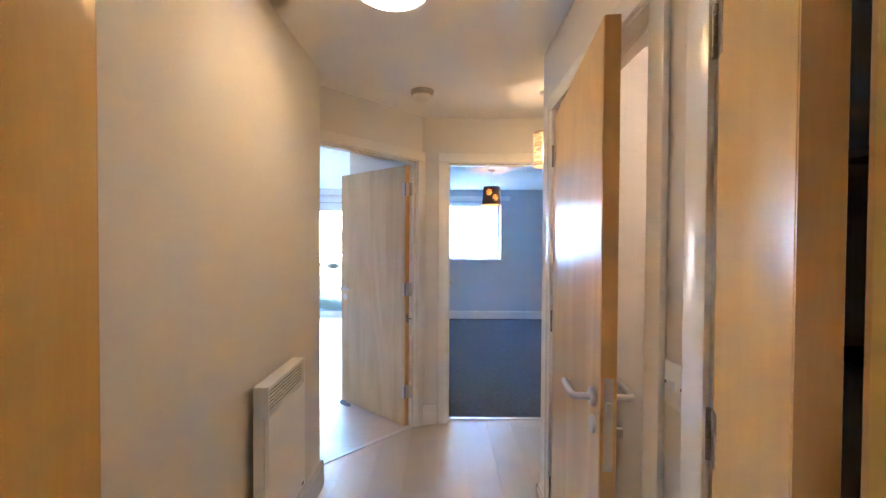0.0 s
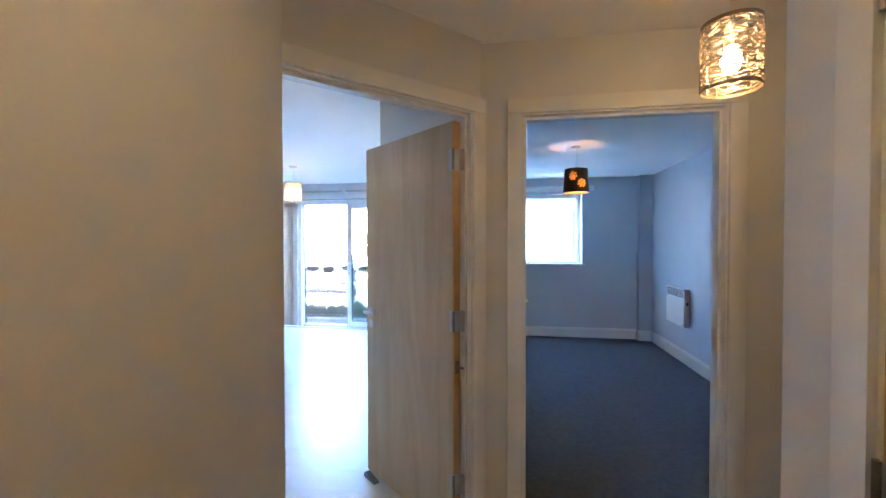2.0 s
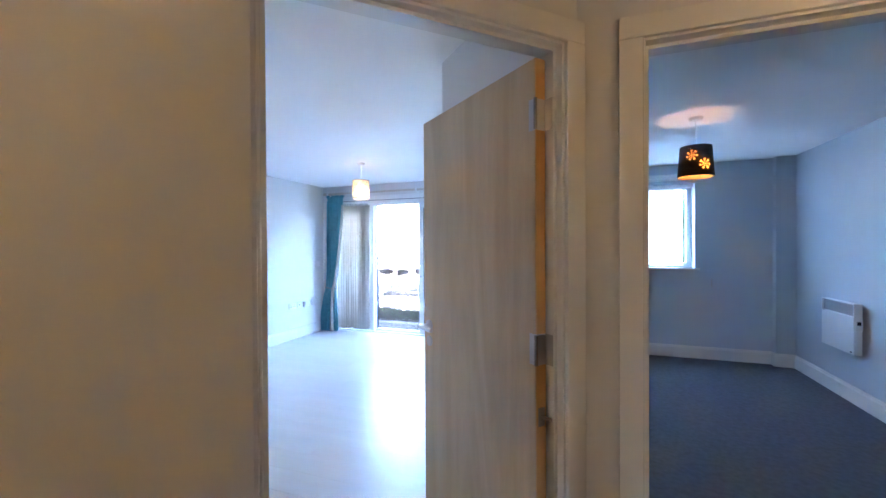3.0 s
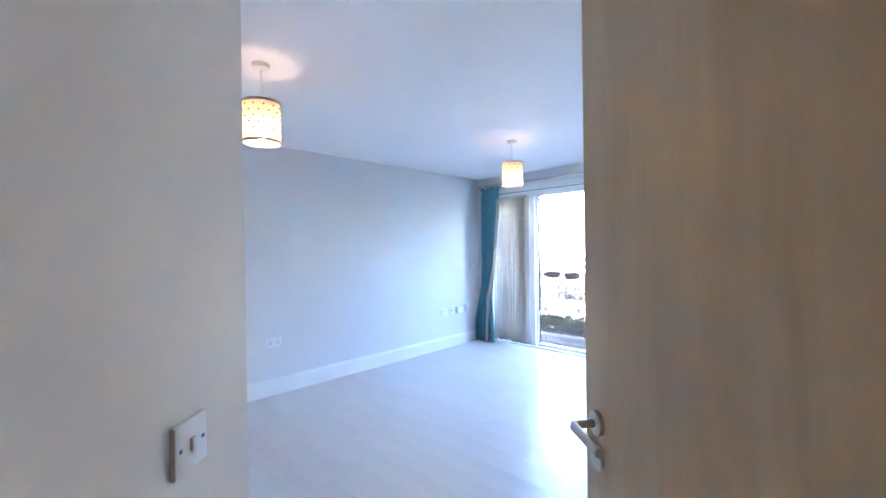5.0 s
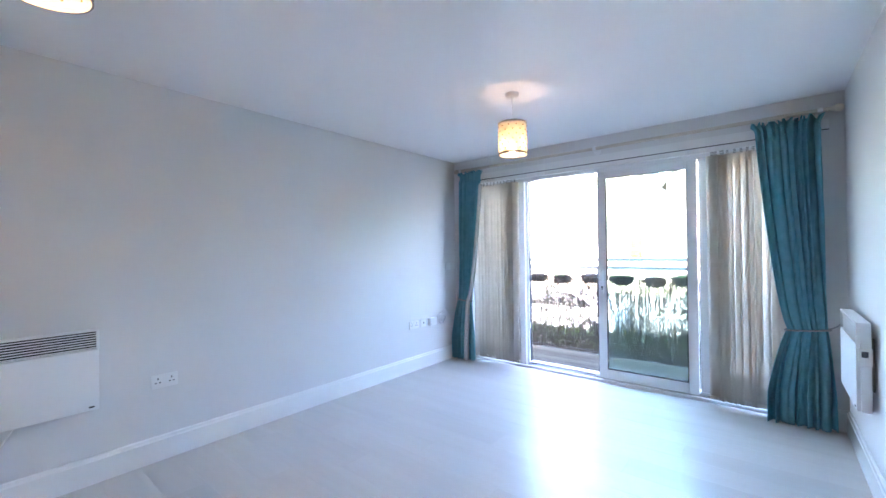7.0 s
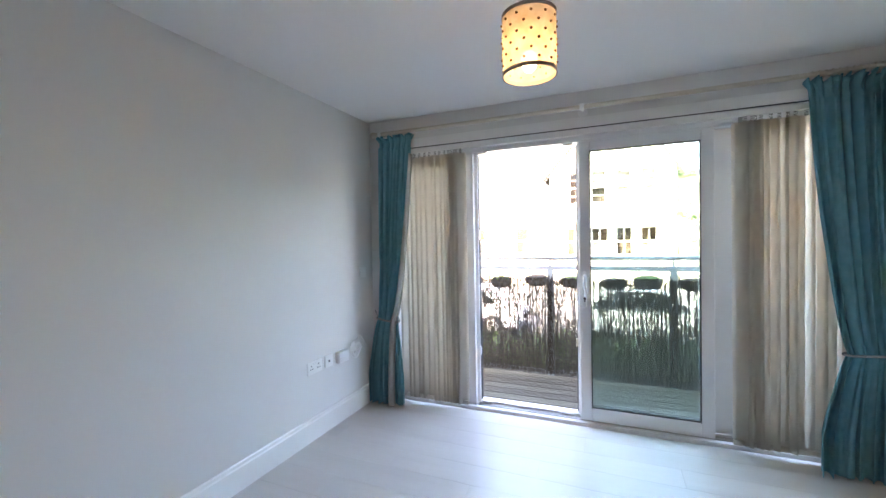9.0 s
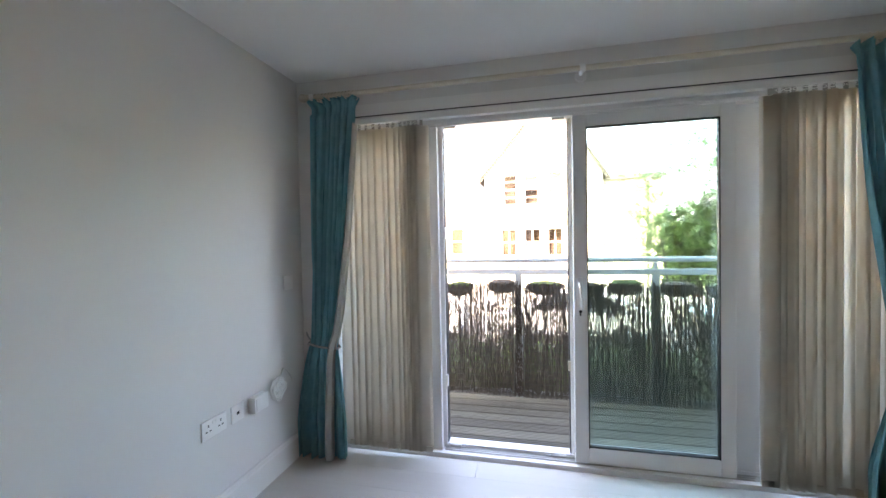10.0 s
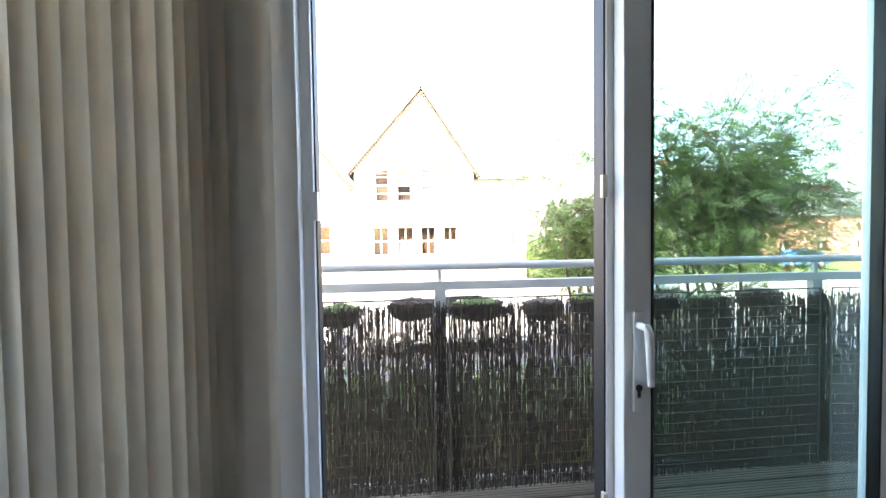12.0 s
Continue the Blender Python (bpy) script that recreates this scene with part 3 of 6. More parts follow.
# junction box and coiled aerial lead
ad = thing("cable_box", "white cable junction box plugged on the wall", "junction box", pose(LX0, 6.715, 0.495, 0, 0, 90))
part("body", boxes((-0.055, 0.055, -0.045, 0, -0.042, 0.042), bev=0.006), PLASTIC, ad, smooth=True)
part("cover", boxes((-0.045, 0.045, -0.049, -0.044, -0.034, 0.034), bev=0.003), PLASTIC, ad, smooth=True)
rng = random.Random(4)
co = thing("coiled_cable", "cream aerial cable coiled and hung on the wall", "cable", pose(LX0 + 0.028, 6.85, 0.52, 0, 0, 90))
for k in range(8):
    bm = bmesh.new()
    r, ph, ox, oz = 0.022 + rng.random() * 0.042, rng.random() * 6, rng.uniform(-0.03, 0.03), rng.uniform(-0.03, 0.025)
    tube(bm, [(ox + r * math.cos(a + ph), -0.003 * k + 0.008 * math.sin(2 * a) - 0.004, oz + r * 0.95 * math.sin(a + ph)) for a in (6.0 * j / 22 for j in range(23))], 0.0042, 6)
    part("loop", bm, PLASTIC, co, smooth=True)
bm = bmesh.new()
tube(bm, [(0.04, 0, 0.03), (0.09, 0.01, 0.085), (0.13, 0.015, 0.07), (0.17, 0.015, 0.02), (0.2, 0.015, -0.03)], 0.003, 6)
part("tail", bm, PLASTIC, co, smooth=True)

# ---------- lamps ----------
BULB = glow("warm_bulb", (1.0, 0.64, 0.33), 1.45)
BULB_HALL = glow("warm_bulb_hall", (1.0, 0.59, 0.21), 1.45)
BULB_BED = glow("warm_bulb_dim", (1.0, 0.56, 0.22), 1.7)


def shade_mesh(r0, r1, h, t=0.0015, seg=40):
    bm = bmesh.new()
    rings = []
    for r, z in ((r0, 0), (r1, h), (r1 - t, h), (r0 - t, 0)):
        rings.append([bm.verts.new((r * math.cos(a), r * math.sin(a), z)) for a in (2 * math.pi * k / seg for k in range(seg))])
    for a, b in zip(rings, rings[1:] + rings[:1]):
        for k in range(seg):
            bm.faces.new((a[k], a[(k + 1) % seg], b[(k + 1) % seg], b[k]))
    return bm


def band(r, z0, z1, seg=40):
    bm = shade_mesh(r + 0.002, r + 0.002, z1 - z0, 0.005, seg)
    bmesh.ops.translate(bm, vec=(0, 0, z0), verts=bm.verts[:])
    return bm


def pendant(label, x, y, z0, z1, r, bulb, drop=0.118):
    """Rose, flex and lampholder at the ceiling; the caller adds the shade. z0, z1: the shade's bottom and top."""
    d = thing("pendant_lamp", label, "pendant lamp", pose(x, y, 0))
    bm = bmesh.new()
    cyl(bm, (0, 0, H - 0.022), (0, 0, H), 0.042, 0.048, 24)
    cyl(bm, (0, 0, H - 0.03), (0, 0, H - 0.022), 0.02, 0.040, 24)
    part("ceiling_rose", bm, PLASTIC, d, smooth=True)
    bm = bmesh.new()
    tube(bm, [(0, 0, H - 0.025), (0.001, 0, (H + z1) / 2), (0, 0, z1 - 0.01)], 0.0035, 6)
    part("flex", bm, PLASTIC, d, smooth=True)
    bm = bmesh.new()
    cyl(bm, (0, 0, z1 - 0.075), (0, 0, z1 - 0.005), 0.018, 0.014, 16)
    for a in range(3):
        tube(bm, [(0.014 * math.cos(a * 2.1), 0.014 * math.sin(a * 2.1), z1 - 0.055), ((r - 0.002) * math.cos(a * 2.1), (r - 0.002) * math.sin(a * 2.1), z1 - 0.03)], 0.0016, 5)
    part("lampholder", bm, PLASTIC, d, smooth=True)
    bm = bmesh.new()
    bmesh.ops.create_uvsphere(bm, u_segments=14, v_segments=8, radius=0.029, matrix=Matrix.Translation((0, 0, z1 - drop)) @ Matrix.Diagonal((1, 1, 1.35, 1)))
    part("bulb", bm, bulb, d, "glowing warm bulb", True)
    return d


CREAM = cloth("cream_organza", (0.84, 0.78, 0.64), (0.70, 0.60, 0.44), 0.60, 26, 300, 0.22)
TRIM = mat("grey_ribbon", (0.30, 0.28, 0.26), None, 0.7)
DOT = mat("brown_tuft", (0.20, 0.12, 0.06), None, 0.8)
for lab, x, y in (("cream dotted fabric drum pendant, lit, near the door", -2.665, 3.42), ("cream dotted fabric drum pendant, lit, near the window", -2.655, 5.72)):
    p = pendant(lab, x, y, 1.95, 2.165, 0.096, BULB, 0.165)
    s = part("shade", shade_mesh(0.096, 0.096, 0.215), CREAM, p, "cream fabric with small brown tufts", True, Matrix.Translation((0, 0, 1.95)))
    part("lower_band", band(0.096, -0.002, 0.011), TRIM, s, "grey ribbon trim", True)
    part("upper_band", band(0.096, 0.205, 0.217), TRIM, s, "grey ribbon trim", True)
    bm = bmesh.new()
    for row in range(6):
        for k in range(12):
            a = 2 * math.pi * (k + 0.5 * (row % 2)) / 12
            bmesh.ops.create_icosphere(bm, subdivisions=1, radius=0.0055, matrix=Matrix.Translation((0.097 * math.cos(a), 0.097 * math.sin(a), 0.030 + 0.031 * row)))
    tagged(part("tuft_pattern", bm, DOT, s, "small brown fabric tufts"), kind="stuff")

# hall lamp: lattice cut shade
GOLD = mat("pierced_gold_metal", (0.42, 0.34, 0.24), (0.34, 0.27, 0.18), 0.35, 0.7, scale=20)
p = pendant("pierced gold metal drum pendant, lit, in the hall", 0.67, 2.46, 1.90, 2.11, 0.083, BULB_HALL)
s = part("shade", shade_mesh(0.0815, 0.0815, 0.010), GOLD, p, "gold metal with wavy cut-outs", True, Matrix.Translation((0, 0, 1.90)))
part("upper_rim", shade_mesh(0.083, 0.083, 0.012), GOLD, s, "", True, Matrix.Translation((0, 0, 0.198)))
rng = random.Random(11)
bm = bmesh.new()
for k in range(34):
    z = 0.010 + 0.185 * (k + 0.5) / 34
    a0 = rng.random() * 6.28
    for j in range(5):
        a = a0 + j * 1.2566 + rng.uniform(-0.15, 0.15)
        ln, dz = rng.uniform(0.85, 1.25), rng.uniform(-0.012, 0.016)
        tube(bm, [(0.083 * math.cos(a + ln * q / 6), 0.083 * math.sin(a + ln * q / 6), min(0.199, max(0.006, z + dz * q / 6 + 0.004 * math.sin(q * 1.7 + k)))) for q in range(7)], 0.0016, 4)
for k in range(16):
    a = k * math.pi / 8
    tube(bm, [(0.083 * math.cos(a), 0.083 * math.sin(a), 0.004), (0.083 * math.cos(a + 0.06), 0.083 * math.sin(a + 0.06), 0.1), (0.083 * math.cos(a), 0.083 * math.sin(a), 0.203)], 0.0016, 4)
part("lattice", bm, GOLD, s, "wavy pierced gold lattice")

# bedroom lamp: black tapered shade with cut blossoms
BLACK = mat("black_card_shade", (0.018, 0.016, 0.018), (0.03, 0.026, 0.026), 0.7, scale=20)
GOLDEN = cloth("golden_lining", (0.85, 0.58, 0.22), (0.78, 0.48, 0.15), 0.8, 20)
p = pendant("black tapered shade with gold blossom cut-outs, lit", 0.66, 5.21, 1.91, 2.145, 0.12, BULB_BED, 0.155)
BLOSSOMS = [(-2.0, 0.155), (-1.25, 0.085), (-0.2, 0.15), (0.9, 0.08), (1.9, 0.15), (2.9, 0.09)]


def pierced(a, z):
    """True inside a petal of a cut-out blossom."""
    for a0, z0 in BLOSSOMS:
        da = (a - a0 + math.pi) % (2 * math.pi) - math.pi
        du, dz = da * 0.117, z - z0
        r, th = math.hypot(du, dz), math.atan2(dz, du)
        if r < 0.006 or 0.010 < r < 0.040 and math.cos(7 * th + r * 30) > 0.15 and not 0.023 < r < 0.027:
            return True
    return False


bm = bmesh.new()
NA, NZ = 220, 64
vs = [[bm.verts.new(((0.125 - 0.017 * j / NZ) * math.cos(2 * math.pi * i / NA), (0.125 - 0.017 * j / NZ) * math.sin(2 * math.pi * i / NA), 0.235 * j / NZ)) for i in range(NA)] for j in range(NZ + 1)]
for j in range(NZ):
    for i in range(NA):
        if not pierced(2 * math.pi * (i + 0.5) / NA - math.pi * (2 if i > NA / 2 else 0), 0.235 * (j + 0.5) / NZ):
            bm.faces.new((vs[j][i], vs[j][(i + 1) % NA], vs[j + 1][(i + 1) % NA], vs[j + 1][i]))
s = part("shade", bm, BLACK, p, "black card pierced with blossoms", True, Matrix.Translation((0, 0, 1.91)))
md = s.modifiers.new("thickness", "SOLIDIFY")
md.thickness, md.offset = 0.001, -1
part("lining", shade_mesh(0.1225, 0.1055, 0.232), GOLDEN, s, "golden translucent lining", True, Matrix.Translation((0, 0, 0.0015)))
# round flush lamp of the hall
d = thing("ceiling_light", "round flush opal ceiling light, lit", "ceiling light", pose(-0.18, 1.35, H))
bm = bmesh.new()
cyl(bm, (0, 0, -0.055), (0, 0, 0), 0.143, 0.145, 40)
part("base", bm, PLASTIC, d, smooth=True)
bm = bmesh.new()
bmesh.ops.create_uvsphere(bm, u_segments=28, v_segments=12, radius=0.135, matrix=Matrix.Translation((0, 0, -0.052)) @ Matrix.Diagonal((1, 1, 0.14, 1)))
part("diffuser", bm, glow("opal_diffuser", (1.0, 0.61, 0.23), 0.28), d, "glowing opal glass", True)
# smoke alarm
d = thing("smoke_alarm", "round white smoke alarm on the ceiling", "smoke alarm", pose(-0.125, 2.46, H) @ Matrix.Scale(1.2, 4))
bm = bmesh.new()
cyl(bm, (0, 0, -0.012), (0, 0, 0), 0.060, 0.062, 32)
cyl(bm, (0, 0, -0.026), (0, 0, -0.016), 0.052, 0.056, 32)
part("base", bm, mat("aged_plastic", (0.50, 0.47, 0.42), None, 0.5), d, "slightly yellowed base", True)
bm = bmesh.new()
cyl(bm, (0, 0, -0.042), (0, 0, -0.024), 0.040, 0.052, 32)
part("cap", bm, PLASTIC, d, smooth=True)
part("vents", boxes((-0.036, -0.006, -0.0425, -0.040, -0.004, 0.004), (0.006, 0.036, -0.0425, -0.040, -0.004, 0.004)), mat("grey_vent", (0.45, 0.44, 0.42), None, 0.6), d)

# ---------- bathroom light and towel rail ----------
d = thing("ceiling_light", "round opal bathroom ceiling light, lit", "ceiling light", pose(1.35, 1.33, H))
bm = bmesh.new()
cyl(bm, (0, 0, -0.02), (0, 0, 0), 0.14, 0.145, 32)
part("base", bm, PLASTIC, d, smooth=True)
bm = bmesh.new()
bmesh.ops.create_uvsphere(bm, u_segments=24, v_segments=12, radius=0.13, matrix=Matrix.Translation((0, 0, -0.02)) @ Matrix.Diagonal((1, 1, 0.4, 1)))
part("diffuser", bm, glow("bathroom_diffuser", (1.0, 0.66, 0.34), 0.36), d, "glowing opal glass", True)
d = thing("towel_rail", "chrome ladder towel rail on the bathroom wall", "towel rail", pose(1.13, 1.87, 0.42))
for x in (0.0, 0.50):
    bm = bmesh.new()
    tube(bm, [(x, -0.07, 0), (x, -0.07, 1.12)], 0.016, 12)
    part("upright", bm, CHROME, d, smooth=True)
    for z in (0.12, 1.0):
        bm = bmesh.new()
        cyl(bm, (x, -0.07, z), (x, 0, z), 0.01, seg=10)
        part("bracket", bm, CHROME, d, smooth=True)
for z in (0.06, 0.105, 0.15, 0.195, 0.24, 0.38, 0.425, 0.47, 0.515, 0.56, 0.605, 0.75, 0.795, 0.84, 0.885, 1.0, 1.045, 1.09):
    bm = bmesh.new()
    tube(bm, [(0, -0.078, z), (0.25, -0.085, z), (0.5, -0.078, z)], 0.010, 10)
    part("rung", bm, CHROME, d, smooth=True)
solid("floor_bathroom", boxes((HX1 + 0.1, 2.3, 0.81, 1.87, -0.007, 0.004)), mat("beige_vinyl", (0.42, 0.37, 0.3), None, 0.4), "beige vinyl bathroom floor", "floor")

# ---------- living room glazing ----------
FY = LY1 + 0.10          # inner face of the sliding leaf
TOP = 2.08
win = thing("window_1", "white upvc balcony glazing with the left leaf slid open", "sliding door", kind="structure")


def pvc(name, rows, parent, label="", bev=0.004, material=PVC):
    return part(name, boxes(*rows, bev=bev), material, parent, label)


X1, X2, X3 = -3.385, -2.60, -1.772
pvc("outer_frame", [(WX0, WX0 + 0.05, FY + 0.02, FY + 0.12, 0.0, TOP)], win)
pvc("outer_frame", [(WX1 - 0.05, WX1, FY + 0.02, FY + 0.12, 0.0, TOP)], win)
pvc("head_frame", [(WX0, WX1, FY - 0.01, FY + 0.12, TOP - 0.035, WZ1)], win)
pvc("head_track", [(X1 - 0.02, WX1, FY - 0.018, FY - 0.008, TOP - 0.02, TOP + 0.012)], win, bev=0.002)
pvc("sill_frame", [(WX0, WX1, FY + 0.045, FY + 0.12, -0.02, 0.05)], win)
pvc("sill_track", [(WX0, WX1, FY - 0.03, FY + 0.05, -0.02, 0.022)], win, "white threshold track")
for k in range(3):
    pvc("track_rail", [(X1, WX1 - 0.05, FY + 0.004 + 0.019 * k, FY + 0.009 + 0.019 * k, 0.022, 0.032)], win, "grey aluminium rail", 0.001, STEEL)
pvc("mullion", [(X1 - 0.10, X1 - 0.015, FY + 0.0, FY + 0.12, 0.02, TOP - 0.03)], win)
pvc("mullion", [(X1 - 0.018, X1 + 0.012, FY + 0.035, FY + 0.10, 0.04, TOP - 0.035)], win)
pvc("gasket", [(X1 + 0.011, X1 + 0.016, FY + 0.05, FY + 0.095, 0.05, TOP - 0.05)], win, "black rubber gasket", 0, GASKET)
pvc("mullion", [(X2 - 0.02, X2 + 0.04, FY + 0.05, FY + 0.115, 0.04, TOP - 0.035)], win)
pvc("gasket", [(X2 - 0.025, X2 - 0.019, FY + 0.055, FY + 0.11, 0.05, TOP - 0.05)], win, "black rubber gasket", 0, GASKET)
pvc("mullion", [(X3 + 0.008, X3 + 0.132, FY + 0.052, FY + 0.12, 0.04, TOP - 0.035)], win)
for z in (0.42, 1.355):
    pvc("keep", [(X1 + 0.008, X1 + 0.022, FY + 0.03, FY + 0.05, z, z + 0.07)], win, "small white locking keep", 0.002)
for z in (0.55, 1.41):
    pvc("keep", [(X2 - 0.032, X2 - 0.018, FY + 0.045, FY + 0.06, z, z + 0.06)], win, "small cream locking keep", 0.002, POLE)
for x0, x1 in ((WX0 + 0.05, X1 - 0.10), (X2 + 0.04, X3 + 0.008), (X3 + 0.132, WX1 - 0.05)):
    g = part("pane", boxes((x0, x1, FY + 0.080, FY + 0.084, 0.05, TOP - 0.035)), GLASS, win, "clear glass")
    g.visible_shadow = False
for x in (X1 + 0.03, X2 - 0.11):
    pvc("keep", [(x, x + 0.07, FY + 0.012, FY + 0.03, TOP - 0.046, TOP - 0.034)], win, "small steel locking keep", 0.002, STEEL)
pvc("mat_clip", [(X1 + 0.03, X1 + 0.10, FY + 0.03, FY + 0.05, 0.032, 0.05), (X2 - 0.14, X2 - 0.05, FY + 0.03, FY + 0.05, 0.032, 0.045)], win, "grey roller guide", 0.002, STEEL)
# sliding leaf
S = 0.075
sl = pvc("sliding_leaf", [(X2, X2 + S, FY, FY + 0.05, 0.03, TOP - 0.03), (X3 - S, X3, FY, FY + 0.05, 0.03, TOP - 0.03),
                          (X2 + S, X3 - S, FY, FY + 0.05, 0.03, 0.03 + 0.095), (X2 + S, X3 - S, FY, FY + 0.05, TOP - 0.03 - S, TOP - 0.03)], win, "white sliding sash", 0.005)
part("gasket", boxes((X2 + S, X2 + S + 0.006, FY - 0.001, FY + 0.03, 0.12, TOP - 0.03 - S), (X3 - S - 0.006, X3 - S, FY - 0.001, FY + 0.03, 0.12, TOP - 0.03 - S),
                     (X2 + S, X3 - S, FY - 0.001, FY + 0.03, 0.124, 0.131), (X2 + S, X3 - S, FY - 0.001, FY + 0.03, TOP - 0.036 - S, TOP - 0.03 - S)), GASKET, sl, "black rubber gasket")
g = part("pane", boxes((X2 + S, X3 - S, FY + 0.022, FY + 0.026, 0.12, TOP - 0.03 - S)), glass("tinted_glass", (0.80, 0.90, 0.88)), sl, "faintly green glass")
g.visible_shadow = False
hd = part("handle", boxes((X2 + 0.022, X2 + 0.048, FY - 0.010, FY, 0.855, 1.115), bev=0.004), PVC, sl, "white upvc lever handle", True)
bm = bmesh.new()
tube(bm, [(X2 + 0.035, FY - 0.008, 1.08), (X2 + 0.035, FY - 0.045, 1.08), (X2 + 0.037, FY - 0.05, 1.065), (X2 + 0.041, FY - 0.048, 1.00), (X2 + 0.045, FY - 0.045, 0.935)], [0.010, 0.010, 0.011, 0.010, 0.008], 10)
part("grip", bm, PVC, hd, smooth=True)
bm = bmesh.new()
cyl(bm, (X2 + 0.035, FY - 0.012, 0.918), (X2 + 0.035, FY - 0.009, 0.918), 0.009, seg=14)
box(bm, X2 + 0.031, X2 + 0.039, FY - 0.012, FY - 0.0095, 0.893, 0.917)
part("keyhole", bm, DARK, hd, "dark key cylinder")

# ---------- vertical blinds ----------


def blind(label, x0, x1, n, y, z0, z1, width=0.089, open_from=99, seed=1, side=1, near=58, far=28, spread=1.0):
    rng = random.Random(seed)
    d = thing("vertical_blind", label, "vertical blind", pose(0, 0, 0))
    for k in range(n):
        f = (k + 0.5) / n
        f = f ** spread if spread >= 1 else 1 - (1 - f) ** (1 / spread)
        x = x0 + (x1 - x0) * f + rng.uniform(-0.012, 0.012) * (0 < k < n - 1)
        bm = bmesh.new()
        turn = radians(rng.uniform(-16, 16) + (near if k < open_from else far) * side)
        c, s = math.cos(turn), math.sin(turn)
        rows = []
        bow = rng.uniform(-0.002, 0.002)
        lean = rng.uniform(-0.006, 0.006)
        for zz in range(9):
            z = z0 + (z1 - z0) * zz / 8
            w = []
            for q in range(5):
                f = (q / 4 - 0.5) * width
                dip = rng.uniform(0.0010, 0.0014) * (1 - (2 * q / 4 - 1) ** 2) + bow * math.sin(zz / 8 * 3.1)
                w.append(bm.verts.new((f * c - dip * s + lean * (1 - zz / 8), f * s + dip * c, z)))
            rows.append(w)
        for a, b in zip(rows, rows[1:]):
            for q in range(4):
                bm.faces.new((a[q], a[q + 1], b[q + 1], b[q]))
        slat = part("slat", bm, BLIND, d, smooth=True, m=Matrix.Translation((x, y + 0.004 * (k % 2), 0)))
        md = slat.modifiers.new("thickness", "SOLIDIFY")
        md.thickness = 0.0012
        part("weight", boxes((-width / 2 * abs(c), width / 2 * abs(c), -0.004, 0.004, z0 - 0.002, z0 + 0.03)), BLIND, slat, m=Matrix.Translation((lean, 0, 0)))
        part("hanger", boxes((-0.009, 0.009, -0.003, 0.003, z1 - 0.004, z1 + 0.03)), TRIM_GREY, slat, "white plastic hanger")
    bm = bmesh.new()
    m = max(8, int(abs(x1 - x0) / 0.034))
    for k in range(m):
        xc = x0 + (x1 - x0) * (k + 0.5) / m
        tube(bm, [(xc + 0.016 * math.cos(a), y - 0.052 + 0.002 * (k % 2), z1 + 0.004 + 0.0065 * math.sin(a)) for a in (2 * math.pi * q / 10 for q in range(11))], 0.0022, 5)
    part("spacer_chain", bm, PLASTIC, d, "white link chain")
    bm = bmesh.new()
    tube(bm, [(x0 + (x1 - x0) * k / 40, y, z0 - 0.004 - 0.012 * abs(math.sin(k / 40 * n * 1.57))) for k in range(41)], 0.0016, 4)
    part("bottom_chain", bm, PLASTIC, d, "white bead chain")
    return d


BY_ = LY1 + 0.03
hr = thing("blind_track", "white aluminium blind headrail across the window", "blind track", pose(0, 0, 0))
part("rail", boxes((WX0 + 0.01, WX1 - 0.01, BY_ - 0.022, BY_ + 0.022, 2.075, 2.115), bev=0.003), PLASTIC, hr)
part("fascia", boxes((LX0 + 0.12, LX1 - 0.08, LY1 - 0.006, LY1, 2.120, 2.19), bev=0.002), PLASTIC, hr, "white timber fascia strip")
# the shadow line below the fascia, drawn as a thin black strip
part("shadow_strip", boxes((LX0 + 0.12, LX1 - 0.08, LY1 - 0.004, LY1 - 0.0005, 2.1135, 2.1195)), GASKET, hr, "black strip drawn as the shadow line under the fascia")
blind("beige fabric vertical blind drawn to the window's end", WX0 + 0.03, X1 - 0.09, 15, BY_, 0.045, 2.045, open_from=99, seed=3, side=1, near=22, spread=0.64)
blind("stained beige vertical blind drawn beside the curtain", X3 + 0.115, WX1 - 0.02, 15, BY_, 0.045, 2.045, open_from=9, seed=5, side=-1, near=24, far=12, spread=1.5)

# ---------- curtain pole and curtains ----------
PY, PZ = LY1 - 0.085, 2.235
pl = thing("curtain_pole", "cream wooden curtain pole with ball ends", "curtain pole", pose(0, 0, 0))
bm = bmesh.new()
cyl(bm, (LX0 + 0.13, PY, PZ), (LX1 - 0.07, PY, PZ), 0.0145, seg=16)
part("pole", bm, POLE, pl, smooth=True)
for x, s in ((LX0 + 0.13, -1), (LX1 - 0.07, 1)):
    bm = bmesh.new()
    cyl(bm, (x, PY, PZ), (x + s * 0.015, PY, PZ), 0.018, 0.022, seg=16)
    bmesh.ops.create_uvsphere(bm, u_segments=16, v_segments=10, radius=0.027, matrix=Matrix.Translation((x + s * 0.035, PY, PZ)))
    part("finial", bm, POLE, pl, smooth=True)
for x in (LX0 + 0.16, -2.56, LX1 - 0.13):
    bm = bmesh.new()
    cyl(bm, (x, PY, PZ), (x, LY1, PZ), 0.011, seg=12)
    cyl(bm, (x, LY1 - 0.012, PZ - 0.012), (x, LY1, PZ - 0.012), 0.032, seg=18)
    cyl(bm, (x - 0.014, PY, PZ), (x + 0.014, PY, PZ), 0.0215, seg=16)
    part("bracket", bm, PLASTIC, pl, "white bracket", True)


